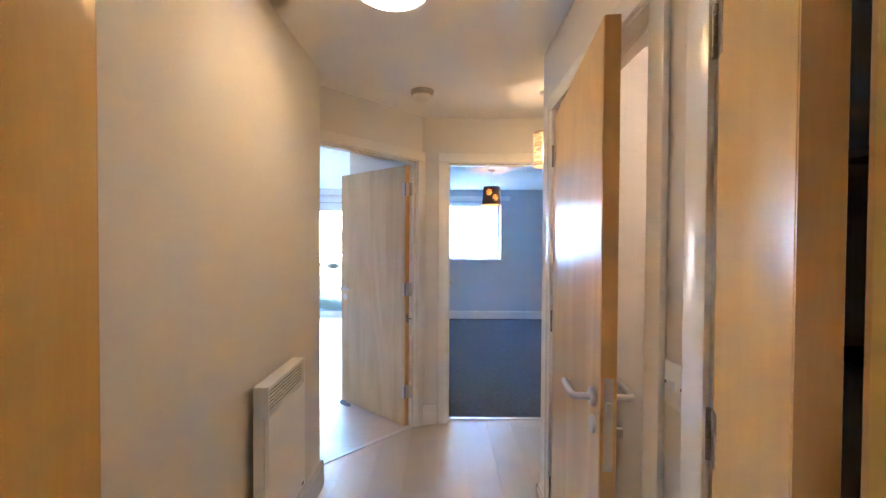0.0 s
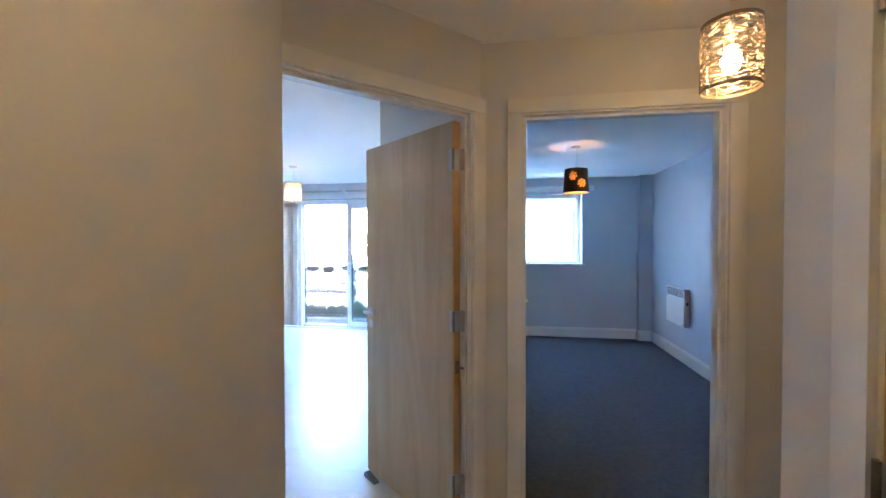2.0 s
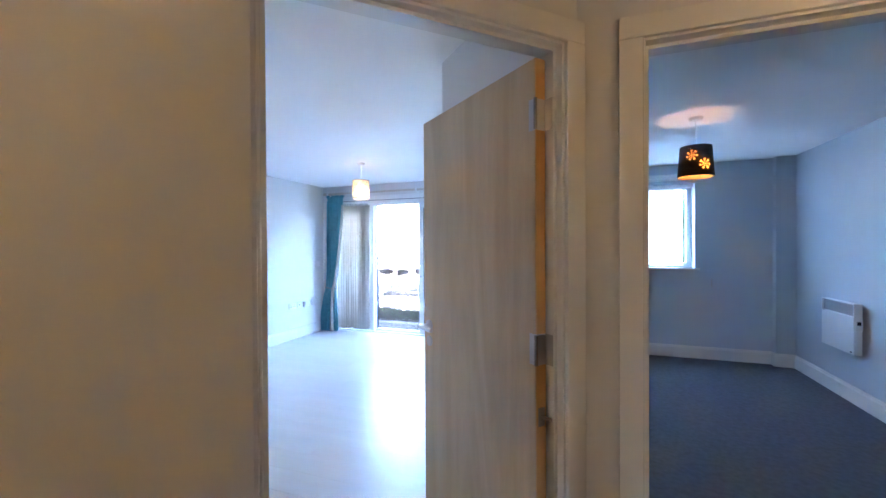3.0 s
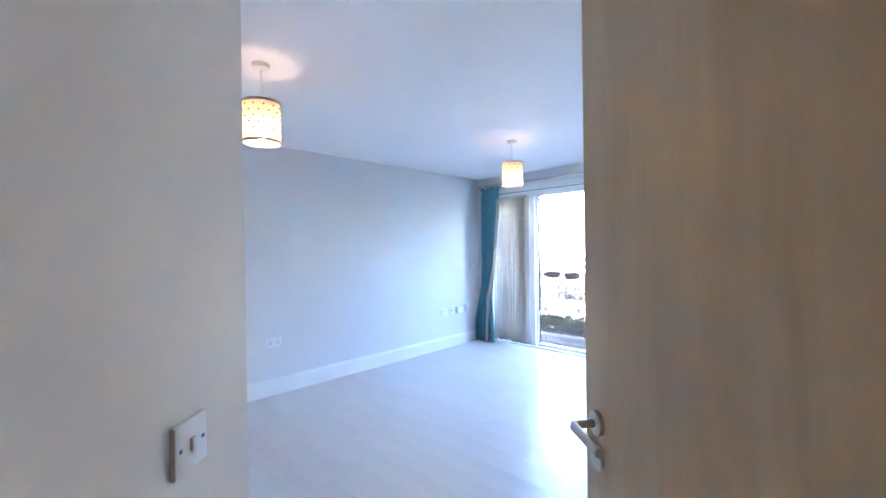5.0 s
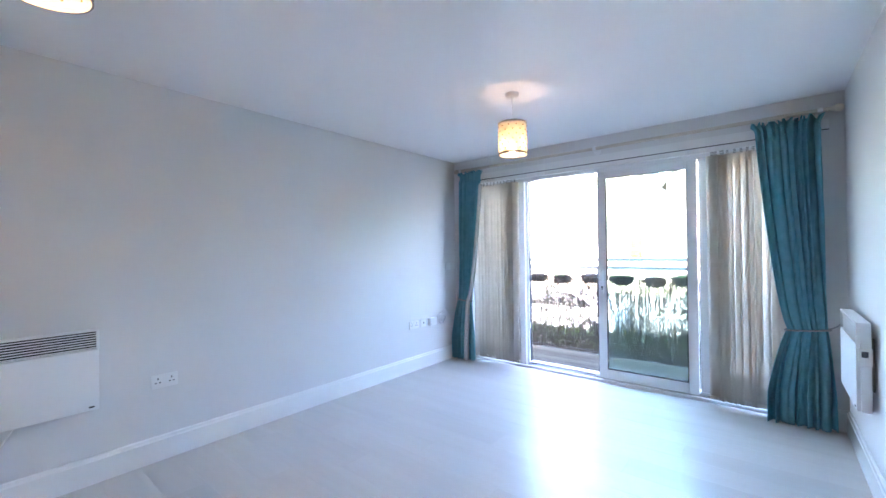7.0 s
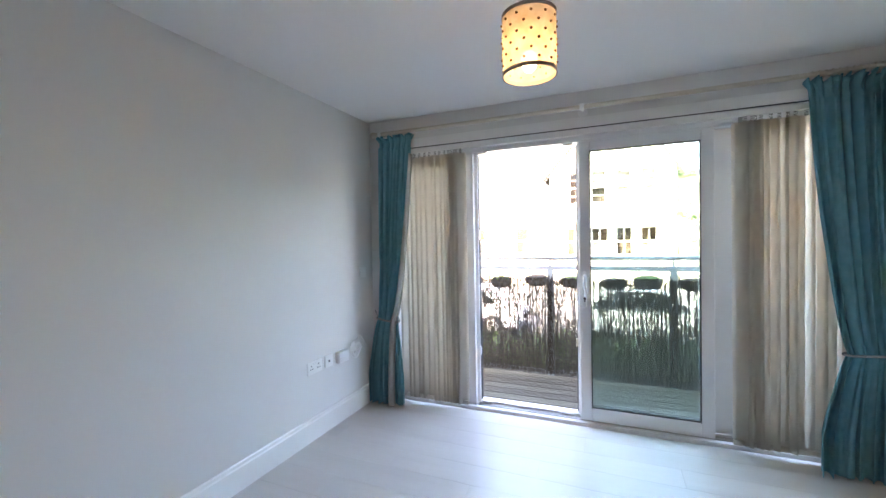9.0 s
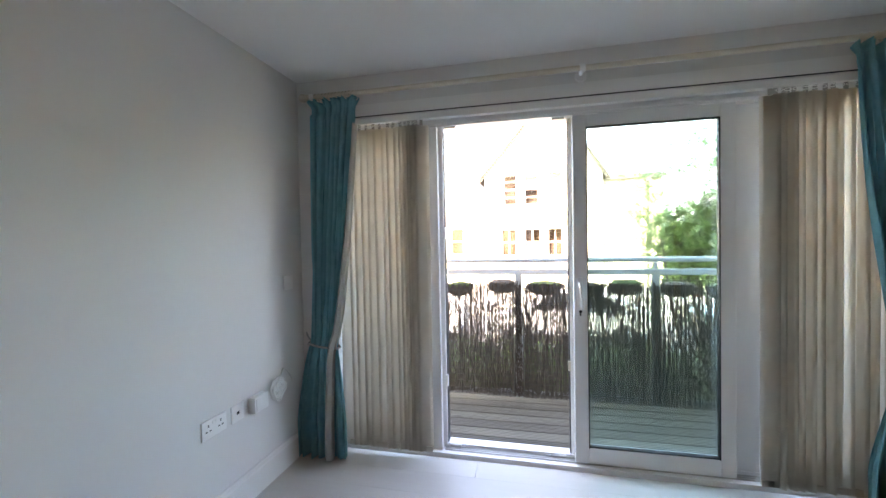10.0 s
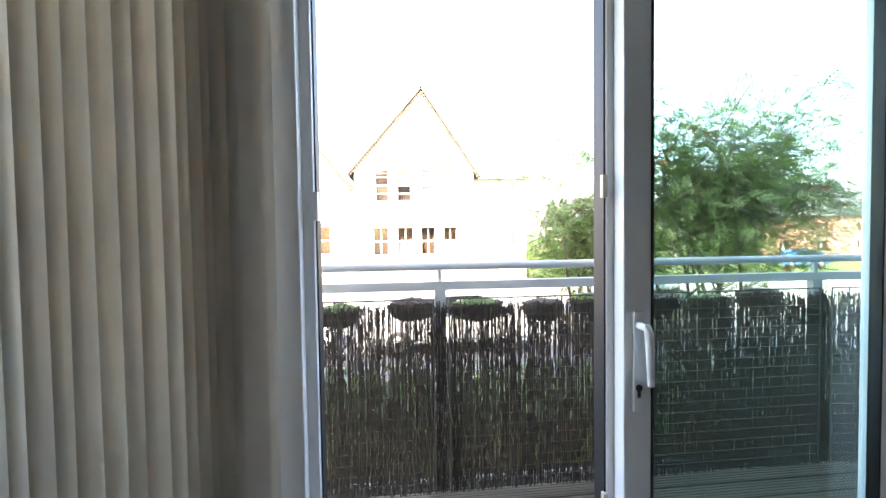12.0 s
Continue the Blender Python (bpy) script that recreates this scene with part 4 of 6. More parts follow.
def curtain(label, x0, x1, foot0, foot1, tie0, tie1, tz, depth, seed, knot):
    """Pencil-pleated curtain gathered by a rope tie-back at height tz: x spans at head, tie and foot."""
    d = thing("curtain", label, "curtain", pose(0, 0, 0))
    rng = random.Random(seed)
    n, rows = 150, 112
    ph = [rng.uniform(0, 6.28) for _ in range(6)]
    folds = 7.0
    bm = bmesh.new()
    grid = []
    ztop = PZ - 0.035
    for r in range(rows + 1):
        z = 0.012 + (ztop - 0.012) * r / rows
        if z > tz:
            k = (z - tz) / (ztop - tz)
            e = k ** 0.62
            a, b = tie0 + (x0 - tie0) * e, tie1 + (x1 - tie1) * (k ** 0.8)
            amp = 0.012 + (depth - 0.012) * min(1, k * 2.2)
            if k > 0.94:
                amp *= 0.55
        else:
            k = (tz - z) / tz
            e = min(1.0, k * 1.5) ** 0.7
            a, b = tie0 + (foot0 - tie0) * e, tie1 + (foot1 - tie1) * e
            amp = 0.012 + (depth * 1.15 - 0.012) * min(1, k * 1.8)
        line = []
        for q in range(n + 1):
            f = q / n
            w = (f * folds + 0.22 * math.sin(9.0 * f + ph[3]) + 0.16 * math.sin(21.0 * f + ph[4]) + 0.05 * math.sin(z * 3.0 + ph[5])) * 2 * math.pi
            x = a + (b - a) * (f + 0.022 * math.sin(w * 2 + ph[0]) * min(1, amp / 0.03))
            soft = math.sin(w + ph[1] + 0.7 * math.sin(z * 2.3 + ph[2])) + 0.42 * math.sin(1.73 * w + ph[3] + z * 1.1) + 0.12 * math.sin(3.1 * w + ph[4] - z * 1.9)
            y = PY - 0.005 - amp * 0.62 * soft * (0.85 + 0.30 * math.sin(5.0 * f + ph[0] + 0.6 * z))
            lift = 0.0
            if z > ztop - 0.10:
                y -= 0.009 * math.sin(w * 3.0 + ph[5])
            if z > ztop - 0.045:
                flare = (z - ztop + 0.045) / 0.045
                y -= flare * (0.016 + 0.017 * math.sin(w * 3.0 + ph[5]))
                x += flare * 0.05 * (f - 0.5)
                lift = flare * 0.013 * math.sin(w * 1.7 + ph[2])
            line.append(bm.verts.new((x, y, z + lift)))
        grid.append(line)
    for a, b in zip(grid, grid[1:]):
        for q in range(n):
            bm.faces.new((a[q], a[q + 1], b[q + 1], b[q]))
    c = part("cloth", bm, TEAL, d, "teal woven fabric", True)
    md = c.modifiers.new("thickness", "SOLIDIFY")
    md.thickness = 0.003
    # turned-back leading edge that shows the lining
    if knot < 0:
        bm = bmesh.new()
        s, head, tie, foot = 1, x1, tie1, foot1 - 0.30 * (foot1 - foot0)
        rows_ = []
        for r in range(33):
            z = 0.015 + (ztop - 0.16) * r / 32
            if z > tz:
                k = (z - tz) / (ztop - tz)
                x, w = tie - s * 0.030 + (head - tie + s * 0.030) * k ** 0.6, 0.034 * (1 - k) ** 0.7 + 0.004
            else:
                k = (tz - z) / tz
                x, w = tie - s * 0.030 + (foot - tie + s * 0.030) * min(1.0, k * 1.3) ** 0.8, 0.034 + 0.010 * k
            y = PY - 0.052 - 0.012 * (0 if z > tz else min(1, k * 2)) + 0.040 * (k if z > tz else 0)
            rows_.append([bm.verts.new((x - s * w / 2, y + 0.014, z)), bm.verts.new((x, y, z)), bm.verts.new((x + s * w / 2, y + 0.010, z)), bm.verts.new((x + s * w / 2, y + 0.05, z))])
        for a, b in zip(rows_, rows_[1:]):
            for q in range(3):
                bm.faces.new((a[q], a[q + 1], b[q + 1], b[q]))
        ln = part("lining", bm, LINING, d, "pale lining showing at the turned edge", True)
        md = ln.modifiers.new("thickness", "SOLIDIFY")
        md.thickness = 0.002
    # twisted rope
    mid, half = (tie0 + tie1) / 2, (tie1 - tie0) / 2 + 0.014
    for strand in range(3):
        bm = bmesh.new()
        pts = []
        for q in range(73):
            a = 2 * math.pi * q / 72
            tw = a * 22 + strand * 2.094
            rr = 0.0045
            pts.append((mid + (half + rr * math.cos(tw)) * math.cos(a), PY - 0.004 + (0.048 + rr * math.cos(tw)) * math.sin(a), tz + rr * math.sin(tw) + 0.012 * math.cos(a) * knot))
        tube(bm, pts, 0.0042, 6)
        part("tie_back", bm, ROPE, d, "grey twisted rope tie-back", True)
    bm = bmesh.new()
    xk = tie1 if knot > 0 else tie0
    hx_ = LX1 if knot > 0 else LX0
    tube(bm, [(xk + 0.012 * knot, PY + 0.02, tz + 0.012), (xk + 0.05 * knot, PY + 0.045, tz + 0.03), (hx_ - 0.03 * knot if abs(hx_ - xk) < 0.2 else xk + 0.07 * knot, LY1 - 0.012, tz + 0.055)], 0.005, 6)
    part("tie_cord", bm, ROPE, d, "grey cord to the wall hook", True)
    bm = bmesh.new()
    for q in range(12):
        x = x0 + (x1 - x0) * (q + 0.5) / 12
        tube(bm, [(x + 0.0185 * 0.2 * math.sin(a), PY + 0.0195 * math.cos(a), PZ - 0.003 + 0.0195 * math.sin(a)) for a in (2 * math.pi * j / 12 for j in range(13))], 0.0028, 5)
    part("ring_row", bm, POLE, d, "cream curtain rings", True)
    return d


curtain("teal pencil-pleat curtain tied back with grey rope beside the long wall", -4.125, -3.855, -4.28, -3.965, -4.185, -4.005, 0.71, 0.05, 2, -1)
curtain("wide teal pencil-pleat curtain tied back with grey rope by the heater", -1.37, -1.02, -1.32, -0.955, -1.20, -0.99, 0.70, 0.055, 7, 1)

# ---------- canvas picture ----------
CANVAS = mat("white_canvas", (0.74, 0.72, 0.70), (0.70, 0.68, 0.66), 0.85, scale=8, bump=0.3, fine=300)
pic = thing("canvas_picture", "white canvas painted with pink, purple and teal tulips", "picture", pose(LX1, 4.84, 1.525))
part("canvas", boxes((-0.03, 0, -0.86, 0.86, -0.235, 0.235), bev=0.003), CANVAS, pic)
for k, (dy, col, hgt) in enumerate(((0.61, (0.72, 0.16, 0.36), 0.22), (0.11, (0.38, 0.20, 0.55), 0.20), (-0.37, (0.10, 0.48, 0.52), 0.20), (-0.70, (0.72, 0.16, 0.36), 0.21))):
    bm = bmesh.new()
    top = 0.165 - 0.02 * (k % 2)
    poly = [(0.052 * math.sin(math.pi * min(1, (q / 10) ** 0.75) * 0.98 + 0.03), top - hgt * q / 10) for q in range(11)]
    ring = [(dy + w, z) for w, z in poly] + [(dy - w, z) for w, z in reversed(poly)]
    lo = [bm.verts.new((-0.0335, y, z)) for y, z in ring]
    hi = [bm.verts.new((-0.0305, y, z)) for y, z in ring]
    bm.faces.new(lo)
    for q in range(len(ring)):
        j = (q + 1) % len(ring)
        bm.faces.new((lo[q], lo[j], hi[j], hi[q]))
    part("flower", bm, mat("tulip_paint", col, tuple(min(1, c * 1.6 + 0.05) for c in col), 0.8, scale=14, stretch=(1, 1, 0.3)), pic, "painted tulip head")
    part("stem", boxes((-0.0325, -0.0305, dy - 0.003, dy + 0.003, -0.225, top - hgt + 0.005)), mat("stem_paint", (0.28, 0.26, 0.27), None, 0.8), pic, "thin grey painted stem")

# ---------- bedroom window ----------
w2 = thing("window_2", "white upvc bedroom window with sill", "window", kind="structure")
bx0, bx1, bz0, bz1 = BW
wy = BY1 + 0.16
for r in ((bx0, bx0 + 0.06, wy, wy + 0.07, bz0, bz1), (bx1 - 0.06, bx1, wy, wy + 0.07, bz0, bz1), (bx0 + 0.06, bx1 - 0.06, wy, wy + 0.07, bz0, bz0 + 0.06),
          (bx0 + 0.06, bx1 - 0.06, wy, wy + 0.07, bz1 - 0.06, bz1), (0.42, 0.48, wy, wy + 0.07, bz0 + 0.06, bz1 - 0.06)):
    part("window_frame", boxes(r, bev=0.004), PVC, w2)
for r in ((bx0 + 0.06, 0.42, wy + 0.03, wy + 0.034, bz0 + 0.06, bz1 - 0.06), (0.48, bx1 - 0.06, wy + 0.03, wy + 0.034, bz0 + 0.06, bz1 - 0.06)):
    g = part("pane", boxes(r), GLASS, w2)
    g.visible_shadow = False
part("window_sill", boxes((bx0 - 0.03, bx1 + 0.045, BY1 - 0.035, wy, bz0 - 0.022, bz0 + 0.002), bev=0.004), GLOSS, w2)
part("opener_handle", boxes((1.035, 1.05, wy - 0.03, wy, 1.35, 1.47), bev=0.003), PVC, w2)
rl = thing("curtain_rail", "white curtain rail above the bedroom window", "curtain rail", pose(0, 0, 0))
part("rail", boxes((bx0 - 0.15, bx1 + 0.16, BY1 - 0.06, BY1 - 0.035, 2.20, 2.225), bev=0.003), PLASTIC, rl)
part("batten", boxes((bx0 - 0.15, bx1 + 0.16, BY1 - 0.02, BY1, 2.17, 2.25), bev=0.002), PLASTIC, rl)
for x in (0.1, 0.6, 1.1):
    part("bracket", boxes((x, x + 0.02, BY1 - 0.036, BY1 - 0.018, 2.195, 2.23)), PLASTIC, rl)
vb = thing("vertical_blind", "white vertical blind at the bright bedroom window", "vertical blind", pose(0, 0, 0))
SHEER = cloth("white_blind_fabric", (0.88, 0.88, 0.88), (0.85, 0.85, 0.86), 0.9, 9, 700, 0.35)
for k in range(15):
    x = bx0 + 0.04 + (bx1 - bx0 - 0.16) * (k + 0.5) / 15
    part("slat", boxes((-0.043, 0.043, -0.0007, 0.0007, bz0 + 0.03, bz1 - 0.05 - 0.012 * (k % 2))), SHEER, vb, m=pose(x, BY1 + 0.07, 0, 0, 0, 10))
part("rail", boxes((bx0 + 0.01, bx1 - 0.01, BY1 + 0.05, BY1 + 0.09, bz1 - 0.035, bz1 - 0.002), bev=0.002), PLASTIC, vb)

# ---------- balcony ----------
RY = 8.43
DZ = -0.05
bd = thing("balcony", "timber decked balcony on a steel frame", "balcony", kind="structure")
part("slab", boxes((-5.2, 1.2, LY1 + 0.22, RY + 0.12, DZ - 0.25, DZ - 0.032)), RAIL, bd)
y = LY1 + 0.225
while y < RY + 0.02:
    bm = boxes((-5.0, 1.0, y, y + 0.113, DZ - 0.03, DZ))
    for g in range(5):
        box(bm, -5.0, 1.0, y + 0.009 + g * 0.021, y + 0.020 + g * 0.021, DZ - 0.001, DZ + 0.003)
    part("deck_board", bm, DECK, bd)
    y += 0.127
part("upstand", boxes((WX0 - 0.2, WX1 + 0.2, LY1 + 0.19, LY1 + 0.225, DZ - 0.03, 0.03)), RAIL, bd)

rail = thing("balustrade", "grey steel balustrade round the balcony", "balustrade", pose(0, 0, 0))
POSTS = [-5.16, -4.06, -2.965, -1.86, -0.745]
for x in POSTS:
    p = part("post", boxes((x - 0.03, x + 0.03, RY - 0.012, RY + 0.028, DZ, 1.04), bev=0.003), RAIL, rail)
    part("stub", boxes((x - 0.011, x + 0.011, RY, RY + 0.02, 1.075, 1.14)), RAIL, p)
side0, side1 = Vector((-0.745, RY + 0.008, 0)), Vector((0.80, RY - 0.18, 0))
bm = bmesh.new()
cyl(bm, (-5.4, RY + 0.008, 1.155), (-0.745, RY + 0.008, 1.155), 0.021, seg=14)
part("top_rail", bm, RAIL, rail, smooth=True)
bm = bmesh.new()
cyl(bm, (side0.x, side0.y, 1.155), (side1.x, side1.y, 1.155), 0.021, seg=14)
part("top_rail", bm, RAIL, rail, smooth=True)
part("mid_rail", boxes((-5.4, -0.715, RY - 0.016, RY + 0.032, 1.03, 1.076), bev=0.003), RAIL, rail)
ang = math.degrees(math.atan2(side1.y - side0.y, side1.x - side0.x))
part("mid_rail", boxes((0.0, 1.55, -0.024, 0.024, 1.03, 1.076), bev=0.003), RAIL, rail, m=pose(side0.x, side0.y, 0, 0, 0, ang))
part("bottom_rail", boxes((-5.4, -0.72, RY, RY + 0.02, DZ + 0.03, DZ + 0.055)), RAIL, rail)

# mesh panels and brushwood screen
WIRE = mat("galvanised_wire", (0.05, 0.05, 0.045), None, 0.7)
SPANS = [(pose(a, RY, 0), b - a) for a, b in zip(POSTS, POSTS[1:])] + [(pose(side0.x, side0.y - 0.008, 0, 0, 0, ang), 1.5)]


def stick(verts, faces, pts, r):
    """A thin three-sided stick through the points."""
    i = len(verts)
    for x, y, z in pts:
        verts.extend(((x - r, y + r * 0.5, z), (x + r, y + r * 0.5, z), (x, y - r, z)))
    for k in range(len(pts) - 1):
        o = i + 3 * k
        for q in range(3):
            j = (q + 1) % 3
            faces.append((o + q, o + j, o + 3 + j, o + 3 + q))


for i, (at, b) in enumerate(SPANS):
    sc = thing("brushwood_screen", "dark brushwood screen wired to the balustrade", "screen", at, "balcony screens")
    bm = bmesh.new()
    cyl(bm, (0.036, -0.058, 0.99), (b - 0.036, -0.058, 0.99), 0.0042, seg=6)
    for x in (0.04, b - 0.04):
        cyl(bm, (x, -0.058, DZ + 0.02), (x, -0.058, 0.99), 0.0042, seg=6)
    part("panel_frame", bm, WIRE, sc, "dark wire mesh frame")
    rng = random.Random(40 + i)
    bm = bmesh.new()
    z = 0.952
    while z > 0.0:
        cyl(bm, (0.036, -0.050, z), (b - 0.036, -0.050, z), 0.0016, seg=4)
        z -= 0.058
    n = int(b / 0.066)
    for k in range(n + 1):
        x = 0.04 + (b - 0.08) * k / n
        cyl(bm, (x, -0.058, 0.90), (x + rng.uniform(-0.006, 0.006), -0.058, 0.99), 0.0015, seg=4)
    for k in range(5):
        x = 0.04 + (b - 0.08) * (k + rng.uniform(0.3, 0.7)) / 5
        bmesh.ops.create_icosphere(bm, subdivisions=1, radius=0.008, matrix=Matrix.Translation((x, -0.058, 0.988)))
    part("tie_wire", bm, WIRE, sc, "thin grey mesh wires with knots")
    verts, faces = [], []
    x = 0.002
    while x < b:
        lo, hi = DZ + 0.005 + rng.random() * 0.02, 0.945 + rng.uniform(-0.03, 0.015)
        if rng.random() < 0.12:
            hi = rng.uniform(0.45, 0.85)
        pts, px, z = [], x, lo
        while z < hi:
            pts.append((px, -0.044 + rng.uniform(-0.003, 0.003), z))
            px += rng.gauss(0, 0.0011)
            z += rng.uniform(0.05, 0.11)
        pts.append((px, -0.044, hi))
        stick(verts, faces, pts, rng.uniform(0.0024, 0.0041))
        for layer in range(3):
            z = lo + rng.random() * 0.05
            while z < hi:
                ln = min(rng.expovariate(1 / 0.03) + 0.012, hi + 0.02 - z)
                o = x + rng.uniform(0.001, 0.009)
                stick(verts, faces, [(o, -0.040 + 0.007 * layer, z), (o + rng.gauss(0, 0.0025), -0.040 + 0.007 * layer, z + ln)], rng.uniform(0.0017, 0.0034))
                z += ln + rng.expovariate(1 / (0.046 if z < 0.42 else 0.045))
        x += rng.uniform(0.0075, 0.0105)
    me = bpy.data.meshes.new("brushwood")
    me.from_pydata(verts, [], faces)
    me.materials.append(REED)
    tw = new("brushwood", me)
    tw.parent = sc
    tagged(tw, "tangled dark twigs", kind="stuff")

# hanging planters behind the screen
COIR = mat("coir_liner", (0.055, 0.038, 0.026), (0.085, 0.06, 0.04), 0.95, scale=40, bump=1.0, fine=200)
MOSS = mat("dry_moss", (0.10, 0.13, 0.03), (0.06, 0.085, 0.02), 0.95, scale=60, bump=1.0, fine=300)
LEAFG = mat("grass_blade", (0.16, 0.22, 0.05), (0.10, 0.16, 0.03), 0.7, scale=20)


def planter(x, w, label, grassy, seed):
    rng = random.Random(seed)
    d = thing("wall_planter", label, "planter", pose(x, RY + 0.13, 0.928 + 0.012 * ((seed * 5) % 3 - 1)), "rail planters")
    bm = bmesh.new()
    rows = []
    for r in range(7):
        k = r / 6
        q0 = math.sqrt(max(0.0, 1 - (1 - k) ** 2.2)) * 0.5 + 0.5
        rows.append([])
        for q in range(22):
            an = 2 * math.pi * q / 22
            lump = 1 + 0.32 * noise.noise(Vector((math.cos(an) * 2, math.sin(an) * 2, seed + k * 2)))
            rows[-1].append(bm.verts.new((w / 2 * q0 * math.cos(an) * lump, 0.08 * q0 * math.sin(an) * lump, -0.088 * (1 - k) + 0.03 * noise.noise(Vector((math.cos(an) * 3, math.sin(an) * 3, seed))))))
    for a, b in zip(rows, rows[1:]):
        for q in range(22):
            bm.faces.new((a[q], a[(q + 1) % 22], b[(q + 1) % 22], b[q]))
    bm.faces.new(rows[0][::-1])
    part("liner", bm, COIR, d, "brown coir liner", True)
    bm = bmesh.new()
    for k in range(320):
        an, zz = rng.uniform(0, 2 * math.pi), rng.uniform(-0.085, 0.015)
        q0 = math.sqrt(max(0.0, 1 - (max(0.0, -zz) / 0.095) ** 2.2)) * 0.5 + 0.5
        o = Vector((w / 2 * q0 * math.cos(an), 0.08 * q0 * math.sin(an), zz))
        u = Vector((math.cos(an), math.sin(an), rng.uniform(-0.8, 0.6))).normalized() * rng.uniform(0.008, 0.024)
        v = [bm.verts.new(o * 0.97 + Vector((0, 0, -0.002))), bm.verts.new(o * 0.97 + Vector((0, 0, 0.003))), bm.verts.new(o + u)]
        bm.faces.new(v)
    tagged(part("fibre", bm, COIR, d, "loose coir fibres"), kind="stuff")
    bm = bmesh.new()
    bmesh.ops.create_icosphere(bm, subdivisions=4, radius=1.0, matrix=Matrix.Diagonal((w / 2 * 0.97, 0.075, 0.03, 1)))
    for v in bm.verts:
        v.co += v.co.normalized() * (0.012 * noise.noise(v.co * 45 + Vector((seed, 0, 0))) + 0.008 * noise.noise(v.co * 140))
    part("soil", bm, MOSS if grassy else COIR, d, "mossy soil", True)
    bm = bmesh.new()
    for k in range(40 if grassy else 10):
        bx, by = rng.uniform(-0.4, 0.4) * w, rng.uniform(-0.05, 0.05)
        hgt, le = rng.uniform(0.02, 0.09 if grassy else 0.05), rng.uniform(-0.03, 0.03)
        v = [bm.verts.new((bx - 0.0015, by, 0.015)), bm.verts.new((bx + 0.0015, by, 0.015)), bm.verts.new((bx + le * 0.5 + 0.001, by, 0.015 + hgt * 0.6)), bm.verts.new((bx + le, by, 0.02 + hgt))]
        bm.faces.new((v[0], v[1], v[2], v[3]))
    tagged(part("grass", bm, LEAFG, d, "thin grass blades"), kind="stuff")
    bm = bmesh.new()
    for s in (-0.3, 0.3):
        tube(bm, [(s * w, -0.06, 0.0), (s * w, -0.09, 0.035), (s * w, -0.098, 0.02)], 0.0025, 5)
    part("hook", bm, WIRE, d)
    return d


for k, x in enumerate((-4.70, -4.30, -3.86, -3.51, -3.11, -2.74, -2.36, -2.06, -1.66, -1.32, -0.98)):
    planter(x, 0.225 + 0.06 * ((k * 7) % 3) / 2, "coir hanging planter with moss outside the rail" if k % 2 else "coir hanging planter with dry soil outside the rail", k % 2 == 1, 60 + k)

# ---------- outside ----------
GZ = -1.5
LAWN = mat("lawn", (0.065, 0.085, 0.03), (0.09, 0.105, 0.04), 0.95, scale=0.8, bump=0.6, fine=30, spec=0.1)
ROAD = mat("asphalt", (0.05, 0.05, 0.052), (0.065, 0.065, 0.066), 0.9, scale=2, bump=0.4, fine=60)
PAVE = mat("paving", (0.19, 0.185, 0.17), (0.15, 0.145, 0.135), 0.9, scale=3, bump=0.2)
STONE = mat("pale_brick", (0.40, 0.34, 0.255), (0.33, 0.27, 0.20), 0.9, scale=1.2, bump=0.4, fine=20)
DRESS = mat("dressed_stone", (0.45, 0.40, 0.33), (0.40, 0.35, 0.29), 0.85, scale=3)
SLATE = mat("roof_slate", (0.06, 0.055, 0.055), (0.045, 0.04, 0.042), 0.7, scale=4, bump=0.5, fine=12)
VERGE = mat("weathered_verge", (0.07, 0.058, 0.047), (0.05, 0.042, 0.035), 0.9, scale=6)
DARKWIN = glass("window_glass_dark", (0.7, 0.68, 0.66))
NET = mat("cream_window_blind", (0.62, 0.58, 0.5), None, 0.9)
# for sheets behind far panes: the rooms' dimness is put into this brown
ROOMDARK = mat("dim_room_shade", (0.34, 0.25, 0.18), (0.25, 0.17, 0.13), 0.9, scale=1.5)
solid("ground", boxes((-400, 400, 7.6, 800, GZ - 0.5, GZ)), LAWN, "mown grass reaching to the horizon", "ground")
solid("road", boxes((-200, 200, 13.4, 19.5, GZ - 0.3, GZ + 0.012)), ROAD, "grey asphalt street", "road")
solid("pavement", boxes((-200, 200, 19.5, 27.95, GZ - 0.3, GZ + 0.12), (-200, 200, 13.2, 13.4, GZ - 0.3, GZ + 0.12)), PAVE, "pale concrete pavement with kerbs", "pavement")

# school-like gabled building
GBX = (-5.62, 0.78)
APEX, BYF = 9.22, 28.0
hs = thing("gabled_building", "pale brick gabled building with sash windows", "building", pose(0, 0, 0))
mx = -2.02
UP = [(-4.55, -3.80), (-3.38, -2.60), (-2.06, -1.34), (-0.88, -0.15)]
LOW = [(-4.70, -3.84), (-3.40, -2.52), (-2.12, -1.32), (-0.89, -0.12)]
OPEN = [(a, b, 3.25, 5.03) for a, b in UP] + [(a, b, 0.34, 1.88) for a, b in LOW]


def wall_grid(x0, x1, z0, z1, y, t, holes):
    """A wall slab with rectangular openings, as one mesh of blocks."""
    bm = bmesh.new()
    xs = sorted({x0, x1, *[h[0] for h in holes], *[h[1] for h in holes]})
    zs = sorted({z0, z1, *[h[2] for h in holes], *[h[3] for h in holes]})
    for a, b in zip(xs, xs[1:]):
        for c, d in zip(zs, zs[1:]):
            if not any(h[0] <= a and b <= h[1] and h[2] <= c and d <= h[3] for h in holes):
                box(bm, a, b, y, y + t, c, d)
    bmesh.ops.remove_doubles(bm, verts=bm.verts[:], dist=0.001)
    return bm


